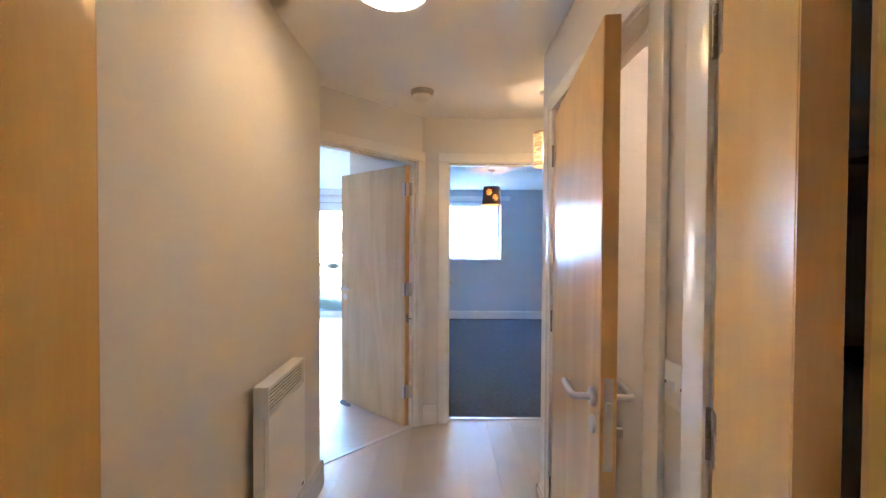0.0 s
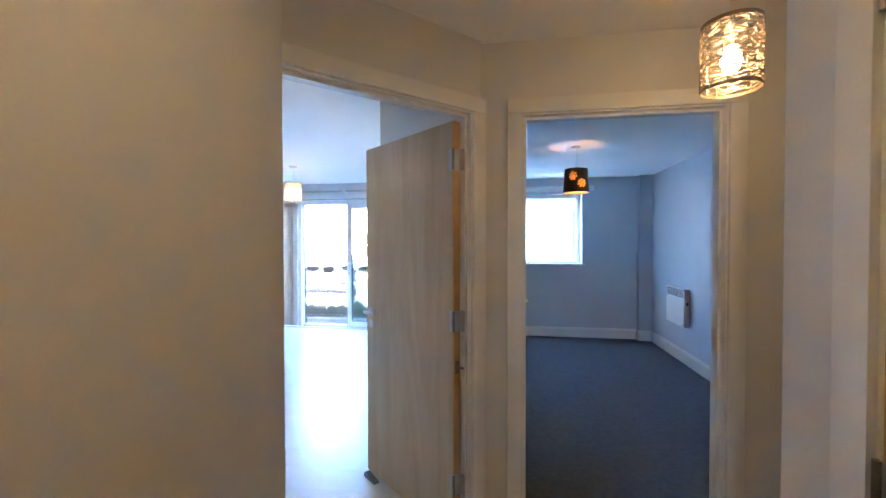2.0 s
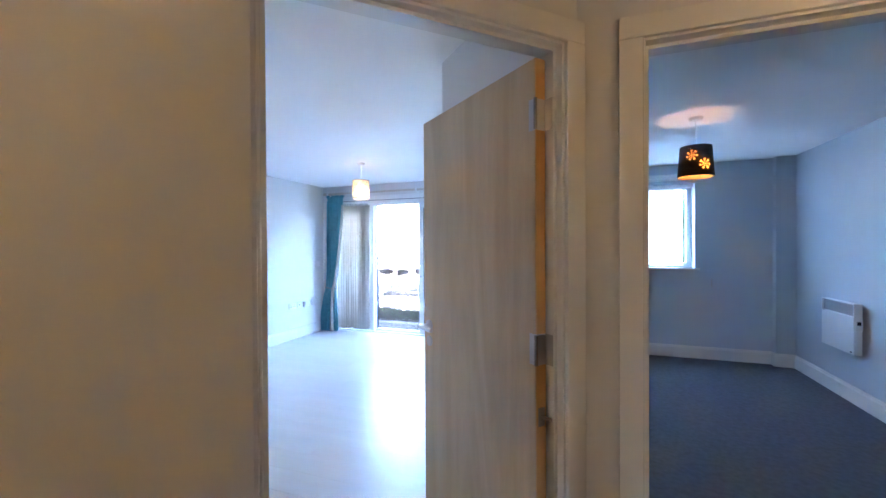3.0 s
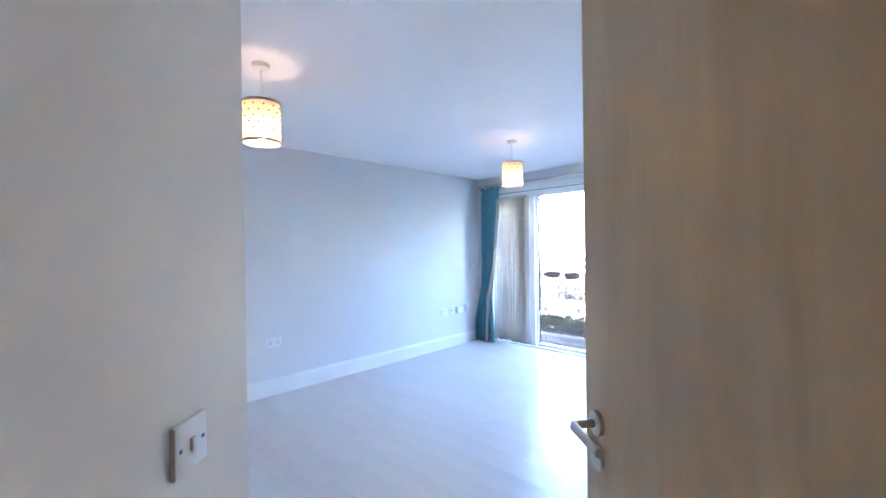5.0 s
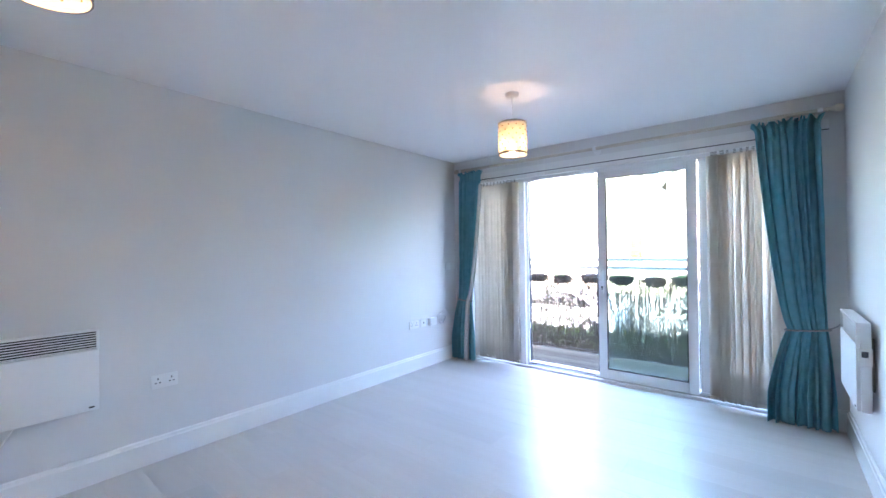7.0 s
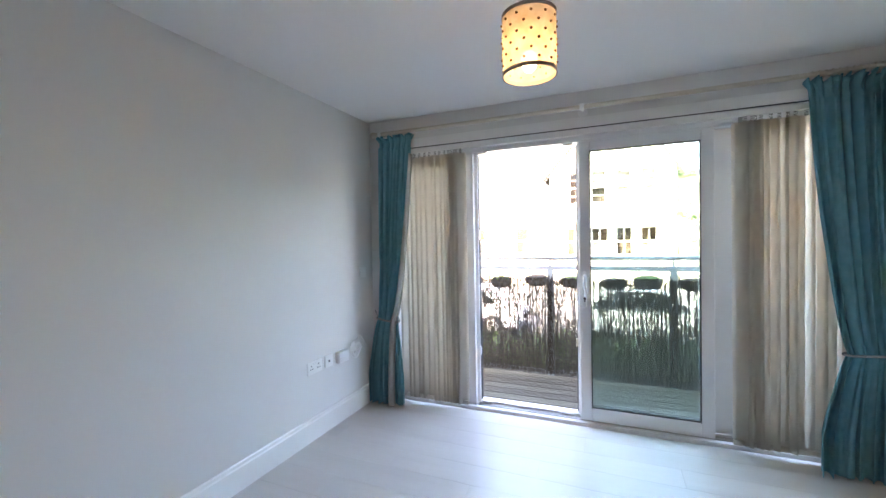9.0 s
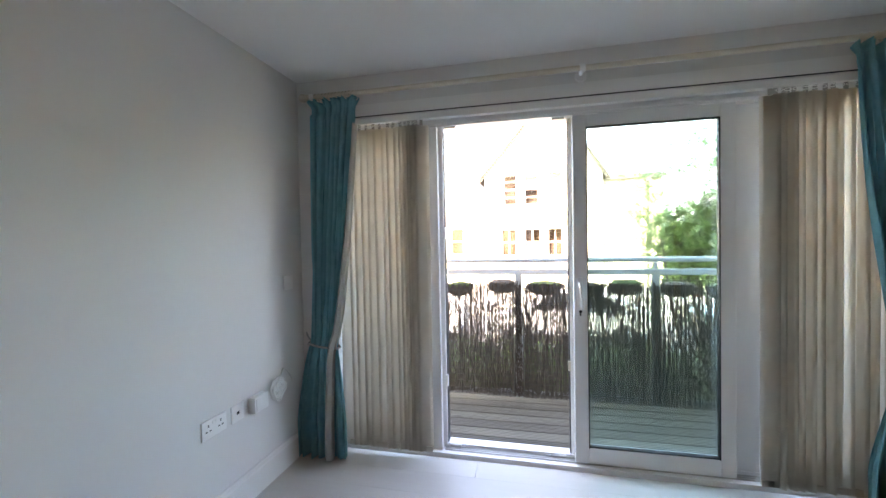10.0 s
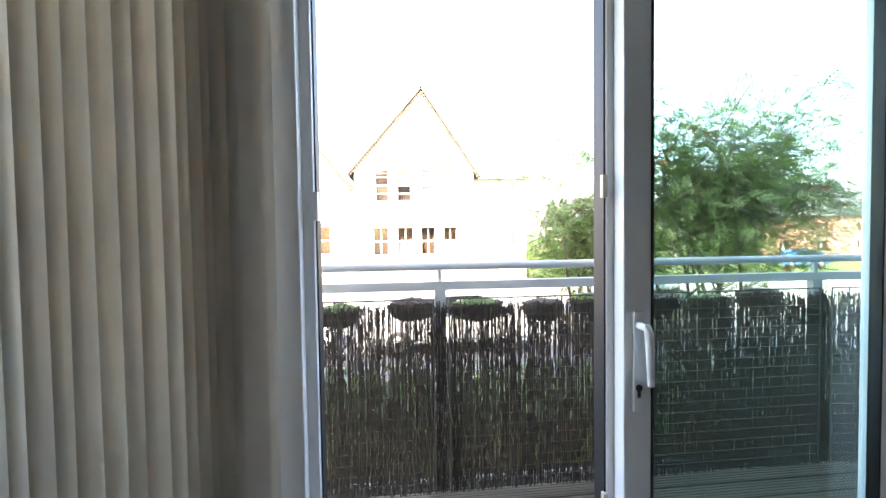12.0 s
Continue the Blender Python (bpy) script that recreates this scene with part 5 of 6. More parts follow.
part("wall", wall_grid(GBX[0], GBX[1], GZ, 5.05, BYF, 0.4, [(a, b, c, min(d, 5.05)) for a, b, c, d in OPEN]), STONE, hs)
bm = bmesh.new()
pts = [(GBX[0], 5.05), (GBX[1], 5.05), (mx, APEX)]
lo = [bm.verts.new((x, BYF, z)) for x, z in pts]
hi = [bm.verts.new((x, BYF + 0.4, z)) for x, z in pts]
bm.faces.new(lo)
bm.faces.new(hi[::-1])
for q in range(3):
    bm.faces.new((lo[q], lo[(q + 1) % 3], hi[(q + 1) % 3], hi[q]))
part("gable_wall", bm, STONE, hs)
for s in (-1, 1):
    bm = bmesh.new()
    ex = GBX[0] - 0.35 if s < 0 else GBX[1] + 0.35
    ez = 5.05 - 0.35 * (APEX - 5.05) / abs(mx - GBX[0 if s < 0 else 1])
    pr = [(ex, ez), (mx, APEX + 0.02), (mx, APEX + 0.18), (ex, ez + 0.15)]
    lo = [bm.verts.new((x, BYF - 0.10, z)) for x, z in pr]
    hi = [bm.verts.new((x, BYF + 14, z)) for x, z in pr]
    bm.faces.new(lo)
    bm.faces.new(hi[::-1])
    for q in range(4):
        bm.faces.new((lo[q], lo[(q + 1) % 4], hi[(q + 1) % 4], hi[q]))
    rf = part("roof", bm, SLATE, hs)
    bm = bmesh.new()
    lo = [bm.verts.new((x, BYF - 0.16, z)) for x, z in pr]
    hi = [bm.verts.new((x, BYF - 0.103, z)) for x, z in pr]
    bm.faces.new(lo)
    bm.faces.new(hi[::-1])
    for q in range(4):
        bm.faces.new((lo[q], lo[(q + 1) % 4], hi[(q + 1) % 4], hi[q]))
    part("verge", bm, VERGE, rf, "thin weathered verge")
    n = 34
    for q in range(n):
        f = (q + 0.5) / n
        x, z = ex + (mx - ex) * f, ez + (APEX - ez) * f
        part("dentil", boxes((x - 0.055, x + 0.055, BYF - 0.10, BYF + 0.0, z - 0.17, z - 0.05)), VERGE, rf)
part("finial", boxes((mx - 0.06, mx + 0.06, BYF - 0.16, BYF - 0.02, APEX + 0.05, APEX + 0.30)), DRESS, hs)
part("string_course", boxes((GBX[0], GBX[1], BYF - 0.05, BYF, 3.02, 3.12)), DRESS, hs)
part("string_course", boxes((GBX[0], GBX[1], BYF - 0.05, BYF, 0.10, 0.21)), DRESS, hs)
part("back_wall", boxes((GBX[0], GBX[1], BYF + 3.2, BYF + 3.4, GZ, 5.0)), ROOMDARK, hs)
for a, b, c, d in OPEN:
    fy, th = BYF + 0.20, 0.045
    zm = (c + d) / 2
    w = part("window", boxes((a, b, fy, fy + 0.07, c, c + th), (a, b, fy, fy + 0.07, d - th, d), (a, a + th, fy, fy + 0.07, c + th, d - th), (b - th, b, fy, fy + 0.07, c + th, d - th)), GLOSS, hs, "white sash window")
    part("meeting_rail", boxes((a + th, b - th, fy - 0.01, fy + 0.06, zm - 0.03, zm + 0.03)), GLOSS, w)
    if d > 3:
        for z_ in (c + (zm - c) * 0.5, zm + (d - zm) * 0.5):
            part("glazing_bar", boxes((a + th, b - th, fy + 0.005, fy + 0.04, z_ - 0.012, z_ + 0.012)), GLOSS, w)
    else:
        part("glazing_bar", boxes(((a + b) / 2 - 0.014, (a + b) / 2 + 0.014, fy + 0.005, fy + 0.04, c + th, zm - 0.03), ((a + b) / 2 - 0.014, (a + b) / 2 + 0.014, fy + 0.005, fy + 0.04, zm + 0.03, d - th)), GLOSS, w)
    part("pane", boxes((a + 0.03, b - 0.03, fy + 0.045, fy + 0.05, c + 0.03, d - 0.03)), DARKWIN, w)
    part("sill", boxes((a - 0.1, b + 0.1, BYF - 0.08, BYF + 0.20, c - 0.10, c)), DRESS, w)
    k = OPEN.index((a, b, c, d))
    if k in (1, 2, 3, 5, 7):
        part("blind", boxes((a + 0.02, b - 0.02, BYF + 0.32, BYF + 0.33, c + (0.95 if k == 1 else 0.0), d if k < 4 else c + 0.8)), NET, w, "cream window blind")
    # flat sheet in place of a room, its shade painted in
    part("interior", boxes((a - 0.05, b + 0.05, BYF + 0.75, BYF + 0.78, c - 0.1, d + 0.1)), ROOMDARK, w, "brown sheet coloured like a dim room")
    bm = bmesh.new()
    up = d > 3
    for q in range(9):
        f0, f1 = math.pi * q / 9, math.pi * (q + 1) / 9
        hgt = 0.14
        cx, rw = (a + b) / 2, (b - a) / 2 + 0.05
        for ff, gg in ((f0, f1),):
            x0_, x1_ = cx - rw * math.cos(ff), cx - rw * math.cos(gg)
            box(bm, min(x0_, x1_), max(x0_, x1_), BYF - 0.04, BYF, d - 0.02 + hgt * math.sin((ff + gg) / 2), d + 0.03 + hgt * math.sin((ff + gg) / 2))
    part("arch", bm, VERGE, w, "brown brick arch")
    if up:
        bm = bmesh.new()
        cx, rw = (a + b) / 2, (b - a) / 2 + 0.02
        tube(bm, [(cx - rw, BYF - 0.02, d + 0.25), (cx - rw * 0.8, BYF - 0.02, d + 0.62), (cx, BYF - 0.02, d + 1.0), (cx + rw * 0.8, BYF - 0.02, d + 0.62), (cx + rw, BYF - 0.02, d + 0.25)], 0.05, 5)
        part("blind_arch", bm, VERGE, w, "pointed stone hood")

wg = thing("side_wing", "lower pale wing with gutter and downpipe", "building", pose(0, 0, 0))
part("wall", boxes((GBX[1] + 0.02, 3.9, BYF + 0.6, BYF + 1.0, GZ, 4.55)), STONE, wg)
part("gutter", boxes((GBX[1] + 0.1, 4.1, BYF + 0.42, BYF + 0.6, 4.52, 4.64)), SLATE, wg, "dark gutter")
bm = bmesh.new()
lo = [bm.verts.new(v) for v in ((GBX[1], BYF + 0.5, 4.65), (4.1, BYF + 0.5, 4.65), (4.1, BYF + 5, 4.9), (GBX[1], BYF + 5, 4.9))]
hi = [bm.verts.new(v.co + Vector((0, 0, 0.12))) for v in lo]
bm.faces.new(lo[::-1])
bm.faces.new(hi)
for q in range(4):
    bm.faces.new((lo[q], lo[(q + 1) % 4], hi[(q + 1) % 4], hi[q]))
part("roof", bm, SLATE, wg)
bm = bmesh.new()
cyl(bm, (3.15, BYF + 0.52, GZ), (3.15, BYF + 0.52, 4.45), 0.06, seg=10)
box(bm, 3.02, 3.28, BYF + 0.42, BYF + 0.6, 4.30, 4.52)
part("downpipe", bm, VERGE, wg, "grey downpipe with hopper", True)
w3 = thing("west_wing", "pale brick wing with slate roof beside the gable", "building", pose(0, 0, 0))
part("wall", wall_grid(-22, GBX[0] - 0.02, GZ, 3.7, BYF + 0.8, 0.4, [(-7.85, -7.05, 0.42, 2.0), (-10.6, -9.8, 0.42, 2.0)]), STONE, w3)
for a in (-7.85, -10.6):
    fy = BYF + 0.98
    ww = part("window", boxes((a, a + 0.8, fy, fy + 0.07, 0.42, 0.47), (a, a + 0.8, fy, fy + 0.07, 1.95, 2.0), (a, a + 0.05, fy, fy + 0.07, 0.47, 1.95), (a + 0.75, a + 0.8, fy, fy + 0.07, 0.47, 1.95), (a + 0.05, a + 0.75, fy, fy + 0.06, 1.18, 1.24)), GLOSS, w3)
    part("pane", boxes((a + 0.03, a + 0.77, fy + 0.04, fy + 0.045, 0.45, 1.97)), DARKWIN, ww)
    part("lintel", boxes((a - 0.1, a + 0.9, BYF + 0.76, BYF + 0.8, 2.0, 2.10)), VERGE, ww, "dark lintel")
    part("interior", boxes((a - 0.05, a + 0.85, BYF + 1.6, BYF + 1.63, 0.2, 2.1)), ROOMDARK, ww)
# gable of the west wing, same pitch as its neighbour
pts = [(GBX[0] - 0.05 - 7.0, 3.7), (GBX[0] - 0.05, 3.7), (GBX[0] - 3.55, 8.4)]
bm = bmesh.new()
lo = [bm.verts.new((x_, BYF + 0.8, z_)) for x_, z_ in pts]
hi = [bm.verts.new((x_, BYF + 1.2, z_)) for x_, z_ in pts]
bm.faces.new(lo)
bm.faces.new(hi[::-1])
for q in range(3):
    bm.faces.new((lo[q], lo[(q + 1) % 3], hi[(q + 1) % 3], hi[q]))
part("gable_wall", bm, STONE, w3)
for (x_, z_), (u_, v_) in ((pts[0], pts[2]), (pts[1], pts[2])):
    bm = bmesh.new()
    pr = [(x_, z_), (u_, v_), (u_, v_ + 0.18), (x_, z_ + 0.15)]
    lo = [bm.verts.new((p_, BYF + 0.68, q_)) for p_, q_ in pr]
    hi = [bm.verts.new((p_, BYF + 12, q_)) for p_, q_ in pr]
    bm.faces.new(lo)
    bm.faces.new(hi[::-1])
    for q in range(4):
        bm.faces.new((lo[q], lo[(q + 1) % 4], hi[(q + 1) % 4], hi[q]))
    rf = part("roof", bm, VERGE, w3)
    for q in range(34):
        f = (q + 0.5) / 34
        x, z = x_ + (u_ - x_) * f, z_ + (v_ - z_) * f
        part("dentil", boxes((x - 0.055, x + 0.055, BYF + 0.70, BYF + 0.8, z - 0.17, z - 0.05)), VERGE, rf)
# far houses to the east
for lab, x, y, w, h, c in (("distant pale house behind the trees", 14.0, 46.0, 12.0, 4.0, STONE), ("distant brick house with slate roof", 30.0, 40.0, 14.0, 4.5, mat("red_brick", (0.33, 0.16, 0.11), (0.26, 0.12, 0.085), 0.9, scale=2))):
    hh = thing("house", lab, "house", pose(x, y, GZ))
    part("wall", wall_grid(0, w, 0, h, 0, 0.4, [(w * f, w * f + 1.1, z, z + 1.2) for f in (0.12, 0.4, 0.7) for z in (0.9,)]), c, hh)
    for f in (0.12, 0.4, 0.7):
        q = part("window", boxes((w * f, w * f + 1.1, 0.15, 0.2, 0.9, 1.0), (w * f, w * f + 1.1, 0.15, 0.2, 2.0, 2.1), (w * f + 0.5, w * f + 0.6, 0.15, 0.2, 1.0, 2.0)), GLOSS, hh)
        part("pane", boxes((w * f, w * f + 1.1, 0.17, 0.175, 0.95, 2.05)), DARKWIN, q)
        part("interior", boxes((w * f - 0.1, w * f + 1.2, 0.6, 0.62, 0.8, 2.2)), ROOMDARK, q)
    bm = bmesh.new()
    prw = [(-0.4, h - 0.2), (4.0, h + 3.0), (8.4, h - 0.2)]
    lo = [bm.verts.new((-0.3, y_, z_)) for y_, z_ in prw]
    hi = [bm.verts.new((w + 0.3, y_, z_)) for y_, z_ in prw]
    bm.faces.new(lo[::-1])
    bm.faces.new(hi)
    for q in range(3):
        bm.faces.new((lo[q], lo[(q + 1) % 3], hi[(q + 1) % 3], hi[q]))
    part("roof", bm, SLATE, hh)

# ---------- trees ----------
BARK = mat("grey_bark", (0.11, 0.09, 0.07), (0.07, 0.058, 0.046), 0.9, scale=14, stretch=(1, 1, 0.3), bump=0.6, fine=40)


def leaf_material(name, a, b):
    m, n, l, bs = shader(name, 0.5)
    out = n["Material Output"]
    ge, rp = n.new("ShaderNodeNewGeometry"), n.new("ShaderNodeValToRGB")
    rp.color_ramp.elements[0].color, rp.color_ramp.elements[1].color = (*a, 1), (*b, 1)
    l.new(ge.outputs["Random Per Island"], rp.inputs["Fac"])
    l.new(rp.outputs["Color"], bs.inputs["Base Color"])
    tl, mx_ = n.new("ShaderNodeBsdfTranslucent"), n.new("ShaderNodeMixShader")
    l.new(rp.outputs["Color"], tl.inputs["Color"])
    mx_.inputs[0].default_value = 0.4
    l.new(bs.outputs[0], mx_.inputs[1])
    l.new(tl.outputs[0], mx_.inputs[2])
    l.new(mx_.outputs[0], out.inputs["Surface"])
    return m


ROWAN = leaf_material("rowan_leaf", (0.10, 0.17, 0.045), (0.20, 0.28, 0.09))
BERRY = mat("orange_berry", (0.45, 0.06, 0.02), (0.55, 0.12, 0.03), 0.4, scale=40)


def frond(verts, faces, p, d, size, rng):
    """A rowan frond: a row of leaflet pairs along a drooping rib."""
    side = d.cross(Vector((0, 0, 1)))
    side = side.normalized() if side.length > 0.01 else Vector((1, 0, 0))
    roll = rng.uniform(-0.8, 0.8)
    side = (side * math.cos(roll) + d.cross(side) * math.sin(roll)).normalized()
    pos = p.copy()
    n = 6
    for k in range(n):
        dd = (d + Vector((0, 0, -0.13 * k))).normalized()
        pos = pos + dd * size / n
        ln = size * 0.36 * (1 - 0.45 * abs(k / (n - 1) - 0.35))
        for s in (-1, 1):
            tip = pos + (side * s * 0.9 + dd * 0.45).normalized() * ln + Vector((0, 0, -0.15 * ln))
            midp = (pos + tip) / 2
            wv = dd * ln * 0.19
            i = len(verts)
            verts.extend((pos, midp - wv, tip, midp + wv))
            faces.append((i, i + 1, i + 2, i + 3))


def tree(label, base, trunks, crown, radii, fronds, seed, size=0.2, berries=0, leaf=ROWAN):
    rng = random.Random(seed)
    d = thing("tree", label, "tree", pose(*base))
    b0 = Vector(base)
    c0 = Vector(crown)
    bm = bmesh.new()
    tips = []

    def limb(p, q, r0, r1, bend, level):
        pts = []
        for k in range(6):
            f = k / 5
            pts.append(p.lerp(q, f) + bend * math.sin(f * math.pi))
        tube(bm, [v - b0 for v in pts], [r0 + (r1 - r0) * k / 5 for k in range(6)], 7 if level < 2 else 4)
        if level < 3:
            for k in range(4 if level else 5):
                f = rng.uniform(0.35, 1.0)
                o = p.lerp(q, f) + bend * math.sin(f * math.pi)
                for _ in range(20):
                    u = Vector((rng.gauss(0, 1), rng.gauss(0, 1), rng.gauss(0, 0.8)))
                    t = c0 + Vector((u.x * radii[0], u.y * radii[1], u.z * radii[2])) * 0.62
                    if (t - o).length < (2.4, 1.5, 1.0)[level] * radii[2] * 0.9:
                        break
                limb(o, t, r0 * 0.5 * (1 - f * 0.3), r0 * 0.12, Vector((rng.uniform(-0.1, 0.1), rng.uniform(-0.1, 0.1), rng.uniform(0, 0.15))), level + 1)
        else:
            tips.append((p, q))
        if level == 2:
            tips.append((p, q))

    for k in range(trunks):
        top = c0 + Vector((rng.uniform(-0.5, 0.5) * radii[0], rng.uniform(-0.5, 0.5) * radii[1], radii[2] * rng.uniform(-0.1, 0.25)))
        limb(b0 + Vector((0.12 * k, rng.uniform(-0.08, 0.08), 0)), top, 0.036, 0.014, Vector((rng.uniform(-0.2, 0.2), rng.uniform(-0.2, 0.2), 0)), 0)
    part("trunk", bm, BARK, d, "slender grey stems and limbs", True)
    verts, faces = [], []
    for k in range(fronds):
        p, q = rng.choice(tips)
        f = rng.random()
        o = p.lerp(q, 0.25 + 0.8 * f)
        u = Vector((rng.gauss(0, 1), rng.gauss(0, 1), rng.gauss(0, 0.55))).normalized()
        o = o + u * rng.uniform(0, 0.16) * radii[2] / 1.8
        frond(verts, faces, o - b0, u, size * rng.uniform(0.75, 1.3), rng)
    me = bpy.data.meshes.new("crown")
    me.from_pydata([tuple(v) for v in verts], [], faces)
    me.materials.append(leaf)
    cr = new("crown", me)
    cr.parent = d
    tagged(cr, "feathery green leaves")
    for k in range(berries):
        p, q = rng.choice(tips)
        o = q - b0
        bm = bmesh.new()
        for j in range(22):
            bmesh.ops.create_icosphere(bm, subdivisions=1, radius=0.011, matrix=Matrix.Translation(o + Vector((rng.gauss(0, 0.035), rng.gauss(0, 0.035), rng.gauss(0, 0.018)))))
        part("berry_cluster", bm, BERRY, d, "orange-red berries")
    return d


tree("rowan with feathery leaves and orange berries beyond the balcony", (1.2, 12.2, GZ), 9, (1.45, 12.1, 2.15), (3.3, 1.2, 1.95), 6400, 23, 0.20, 22)
tree("small rowan leaning out beside the larger one", (-0.1, 12.4, GZ), 4, (-0.35, 12.2, 1.25), (1.0, 0.8, 1.05), 1250, 31, 0.20, 5)
BUSH = leaf_material("shrub_leaf", (0.06, 0.11, 0.02), (0.14, 0.20, 0.05))
for lab, x, y, z, r, sd in (("broad leafy tree across the street", 6.5, 30.0, -0.2, 2.6, 5), ("broad leafy tree beside the far house", 13.0, 32.0, 0.6, 3.2, 6), ("leafy tree at the far corner", 21.0, 33.0, 0.4, 3.4, 8)):
    tree(lab, (x, y, GZ), 2, (x, y, z), (r, r * 0.8, r * 0.8), 1500, sd, 0.55, 0, BUSH)

# hedge under the balcony
rng = random.Random(9)
hd = thing("hedge", "tall green shrub hedge below the balcony", "hedge", pose(0, 0, 0))
verts, faces = [], []
for k in range(12000):
    o = Vector((rng.uniform(-9, 6), 10.6 + rng.gauss(0, 0.28), GZ + 0.05 + 1.25 * rng.random() ** 0.6))
    u = Vector((rng.gauss(0, 1), rng.gauss(0, 1), rng.gauss(0.3, 0.6))).normalized()
    w = u.orthogonal().normalized() * 0.04
    i = len(verts)
    verts.extend((o - w, o + u * 0.07 - w * 0.2, o + w, o - u * 0.08))
    faces.append((i, i + 1, i + 2, i + 3))
me = bpy.data.meshes.new("leaves")
me.from_pydata([tuple(v) for v in verts], [], faces)
me.materials.append(leaf_material("hedge_leaf", (0.035, 0.06, 0.014), (0.07, 0.105, 0.028)))
lv = new("leaves", me)
lv.parent = hd
tagged(lv, "small clipped leaves", kind="stuff")
# solid dark filler, added so the hedge's inside reads as deep shade
bm = boxes((-9, 6, 10.5, 10.7, GZ, GZ + 0.95))
part("stems", bm, BARK, hd, "dark block added for the hedge's shaded inside")

# ---------- parked cars ----------
TYRE = mat("tyre_rubber", (0.02, 0.02, 0.021), None, 0.8)
CARGLASS = glass("car_glass", (0.2, 0.22, 0.24))


def car(label, x, y, paint):
    d = thing("car", label, "car", pose(x, y, GZ + 0.012))
    bm = bmesh.new()
    prof = [(-2.05, 0.35), (-2.08, 0.62), (-1.95, 0.82), (-1.2, 0.93), (-0.75, 1.30), (-0.35, 1.44), (0.65, 1.45), (1.35, 1.20), (1.75, 0.95), (2.02, 0.88), (2.08, 0.55), (2.0, 0.32)]
    sec = []
    for yy, k in ((-0.86, 0.0), (-0.78, 1.0), (0.78, 1.0), (0.86, 0.0)):
        sec.append([bm.verts.new((px, yy * (0.82 if pz > 1.0 else 1), pz - (0.03 if k == 0 else 0))) for px, pz in prof])
    for a, b in zip(sec, sec[1:]):
        for q in range(len(prof)):
            j = (q + 1) % len(prof)
            bm.faces.new((a[q], a[j], b[j], b[q]))
    bm.faces.new(sec[0])
    bm.faces.new(sec[-1][::-1])
    part("body", bm, paint, d, smooth=True)
    for s in (-1, 1):
        bm = bmesh.new()
        ring = [(-0.95, 0.96), (-0.62, 1.28), (-0.30, 1.38), (0.6, 1.39), (1.18, 1.18), (1.38, 0.98)]
        lo = [bm.verts.new((px, s * (0.72 if pz > 1.0 else 0.868), pz)) for px, pz in ring]
        hi = [bm.verts.new(v.co + Vector((0, s * 0.012, 0))) for v in lo]
        bm.faces.new(lo)
        bm.faces.new(hi[::-1])
        for q in range(6):
            bm.faces.new((lo[q], lo[(q + 1) % 6], hi[(q + 1) % 6], hi[q]))
        part("side_window", bm, CARGLASS, d, "dark tinted glass")
        for wx_ in (-1.3, 1.3):
            bm = bmesh.new()
            cyl(bm, (wx_, s * 0.68, 0.31), (wx_, s * 0.88, 0.31), 0.31, seg=24)
            wl = part("tyre", bm, TYRE, d, "black tyre", True)
            bm = bmesh.new()
            cyl(bm, (wx_, s * 0.87, 0.31), (wx_, s * 0.892, 0.31), 0.20, 0.17, seg=12)
            part("rim", bm, STEEL, wl, "alloy rim", True)
    return d


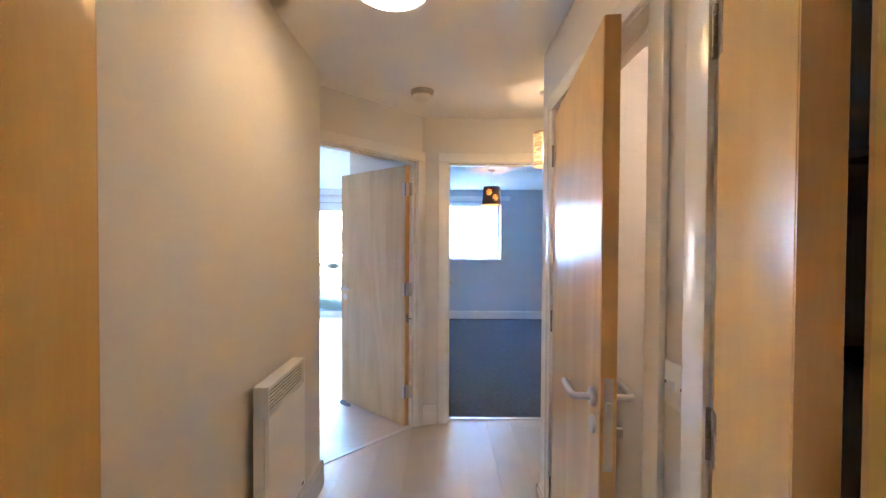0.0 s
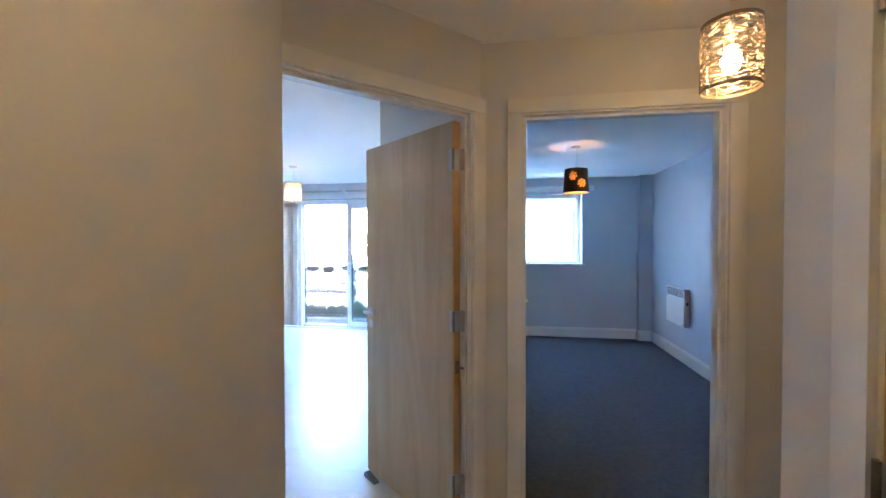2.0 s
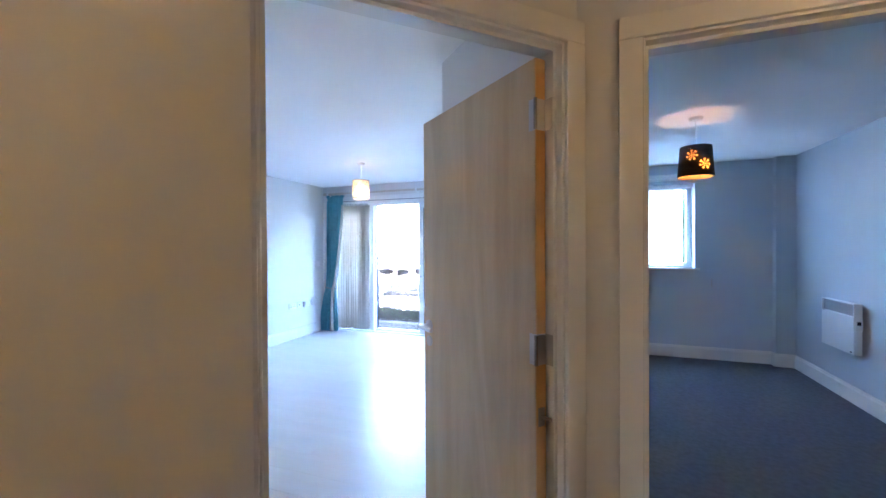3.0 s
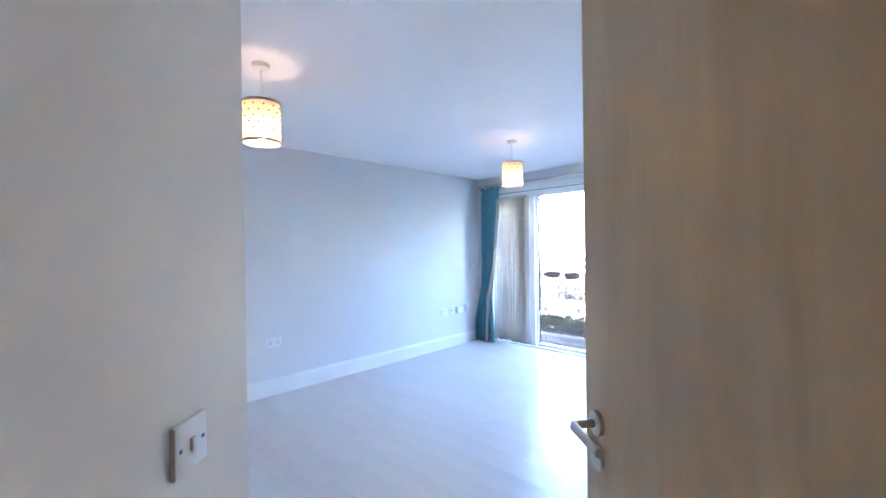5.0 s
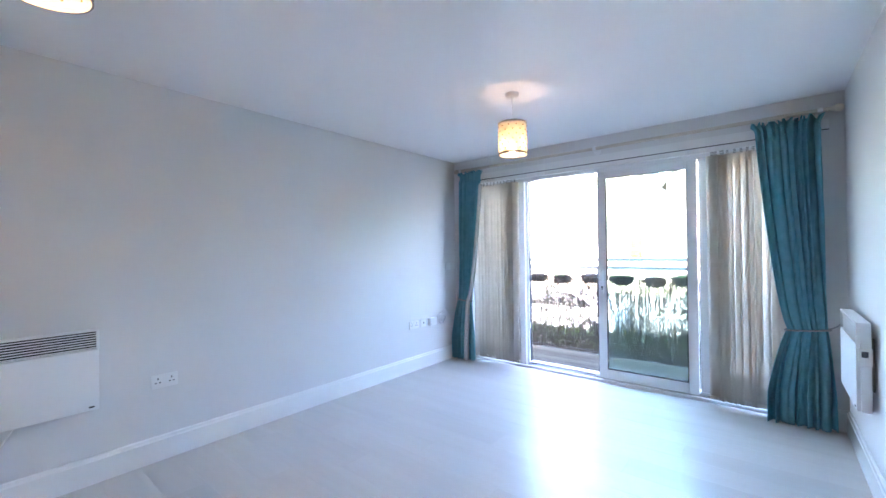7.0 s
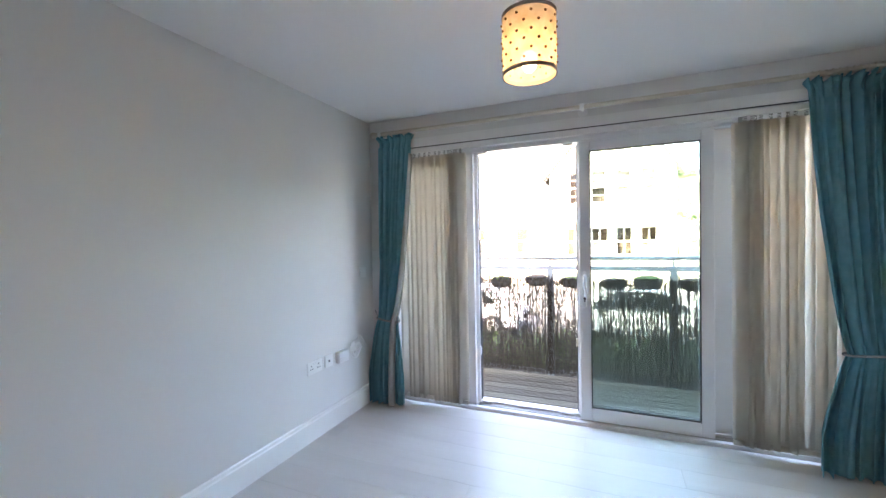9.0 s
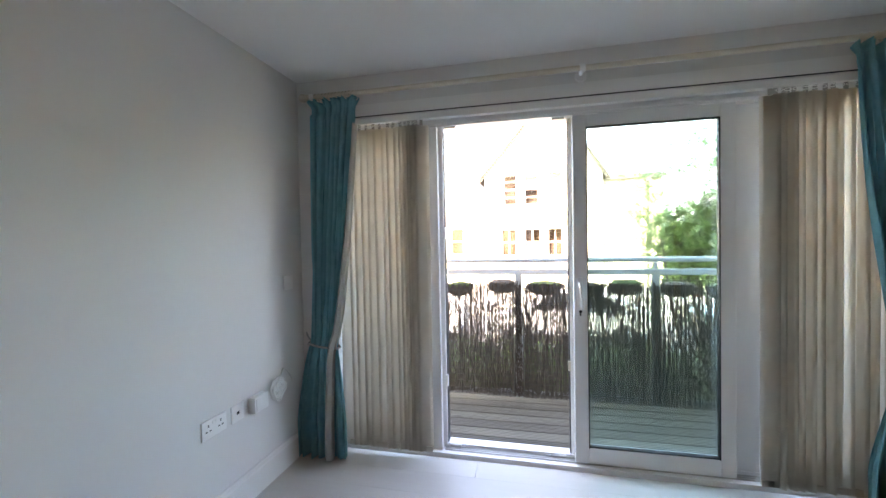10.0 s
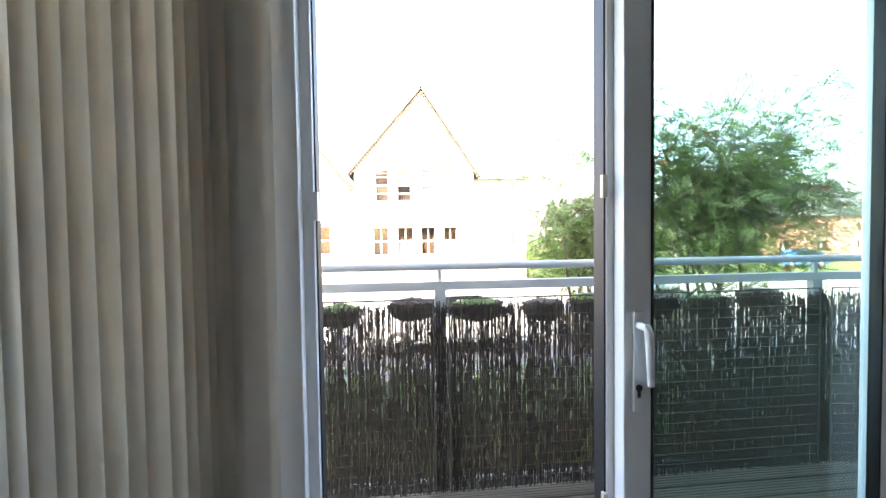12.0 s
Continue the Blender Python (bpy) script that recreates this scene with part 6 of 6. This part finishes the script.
car("parked silver hatchback on the street", -1.96, 16.45, mat("silver_paint", (0.50, 0.51, 0.52), None, 0.25, 0.6))
car("parked dark grey hatchback on the street", 3.1, 16.5, mat("charcoal_paint", (0.05, 0.055, 0.06), None, 0.25, 0.3))
car("parked blue hatchback beside the far house", 28.0, 35.0, mat("blue_paint", (0.03, 0.12, 0.35), None, 0.25, 0.2))
car("parked white hatchback across the street", -6.9, 16.4, mat("white_car_paint", (0.7, 0.7, 0.7), None, 0.25))

# ---------- laminate planks ----------


def clip(poly, a, b, c):
    """The part of poly where a*x + b*y <= c."""
    out = []
    for i, p in enumerate(poly):
        q = poly[(i + 1) % len(poly)]
        dp, dq = a * p[0] + b * p[1] - c, a * q[0] + b * q[1] - c
        if dp <= 0:
            out.append(p)
        if dp * dq < 0:
            k = dp / (dp - dq)
            out.append((p[0] + k * (q[0] - p[0]), p[1] + k * (q[1] - p[1])))
    return out


floor_ob = bpy.data.objects["floor"]
PW, PL, GAP = 0.193, 1.38, 0.0005


def plank(x0, x1, y0, y1, cuts, material):
    poly = [(x0 + GAP, y0 + GAP), (x1 - GAP, y0 + GAP), (x1 - GAP, y1 - GAP), (x0 + GAP, y1 - GAP)]
    for c in cuts:
        poly = clip(poly, *c) if len(poly) > 2 else poly
    if len(poly) > 2:
        bm = bmesh.new()
        prism(bm, poly, -0.0075, 0.0)
        part("plank", bm, material, floor_ob)


rng = random.Random(17)
SPLIT = A.y - A.x + 0.03 * math.sqrt(2)
# hall, laid lengthwise
x, k = -0.80, 0
while x < 3.0:
    y = -1.9 - (k * 0.47) % 1.3
    while y < 3.07:
        plank(x, x + PW, max(y, -1.85), min(y + PL, 3.06), [(-1, 1, SPLIT)] + ([] if x < HX1 - PW else [(0, -1, -1.95)] if x > HX1 + 0.1 else [(0, -1, 1.85)]), PLANK) if min(y + PL, 3.06) > max(y, -1.85) else None
        y += PL
    x, k = x + PW, k + 1
# living room, laid across
y, k = 2.25, 0
while y < LY1 + 0.05:
    x = LX0 - (k * 0.53) % 1.3
    while x < -0.15:
        cuts = [(1, -1, -SPLIT)]
        cuts += [(1, 1, A.x + A.y + 1.22)] if y < 3.62 else [(1, 0, LX1 + 0.08)]
        cuts += [(-1, -1, -(A.x + A.y - 0.13))] if y + PW < 2.7 else []
        plank(max(x, LX0), x + PL, y, min(y + PW, LY1 + 0.055), cuts, PLANK_X)
        x += PL
    y, k = y + PW, k + 1
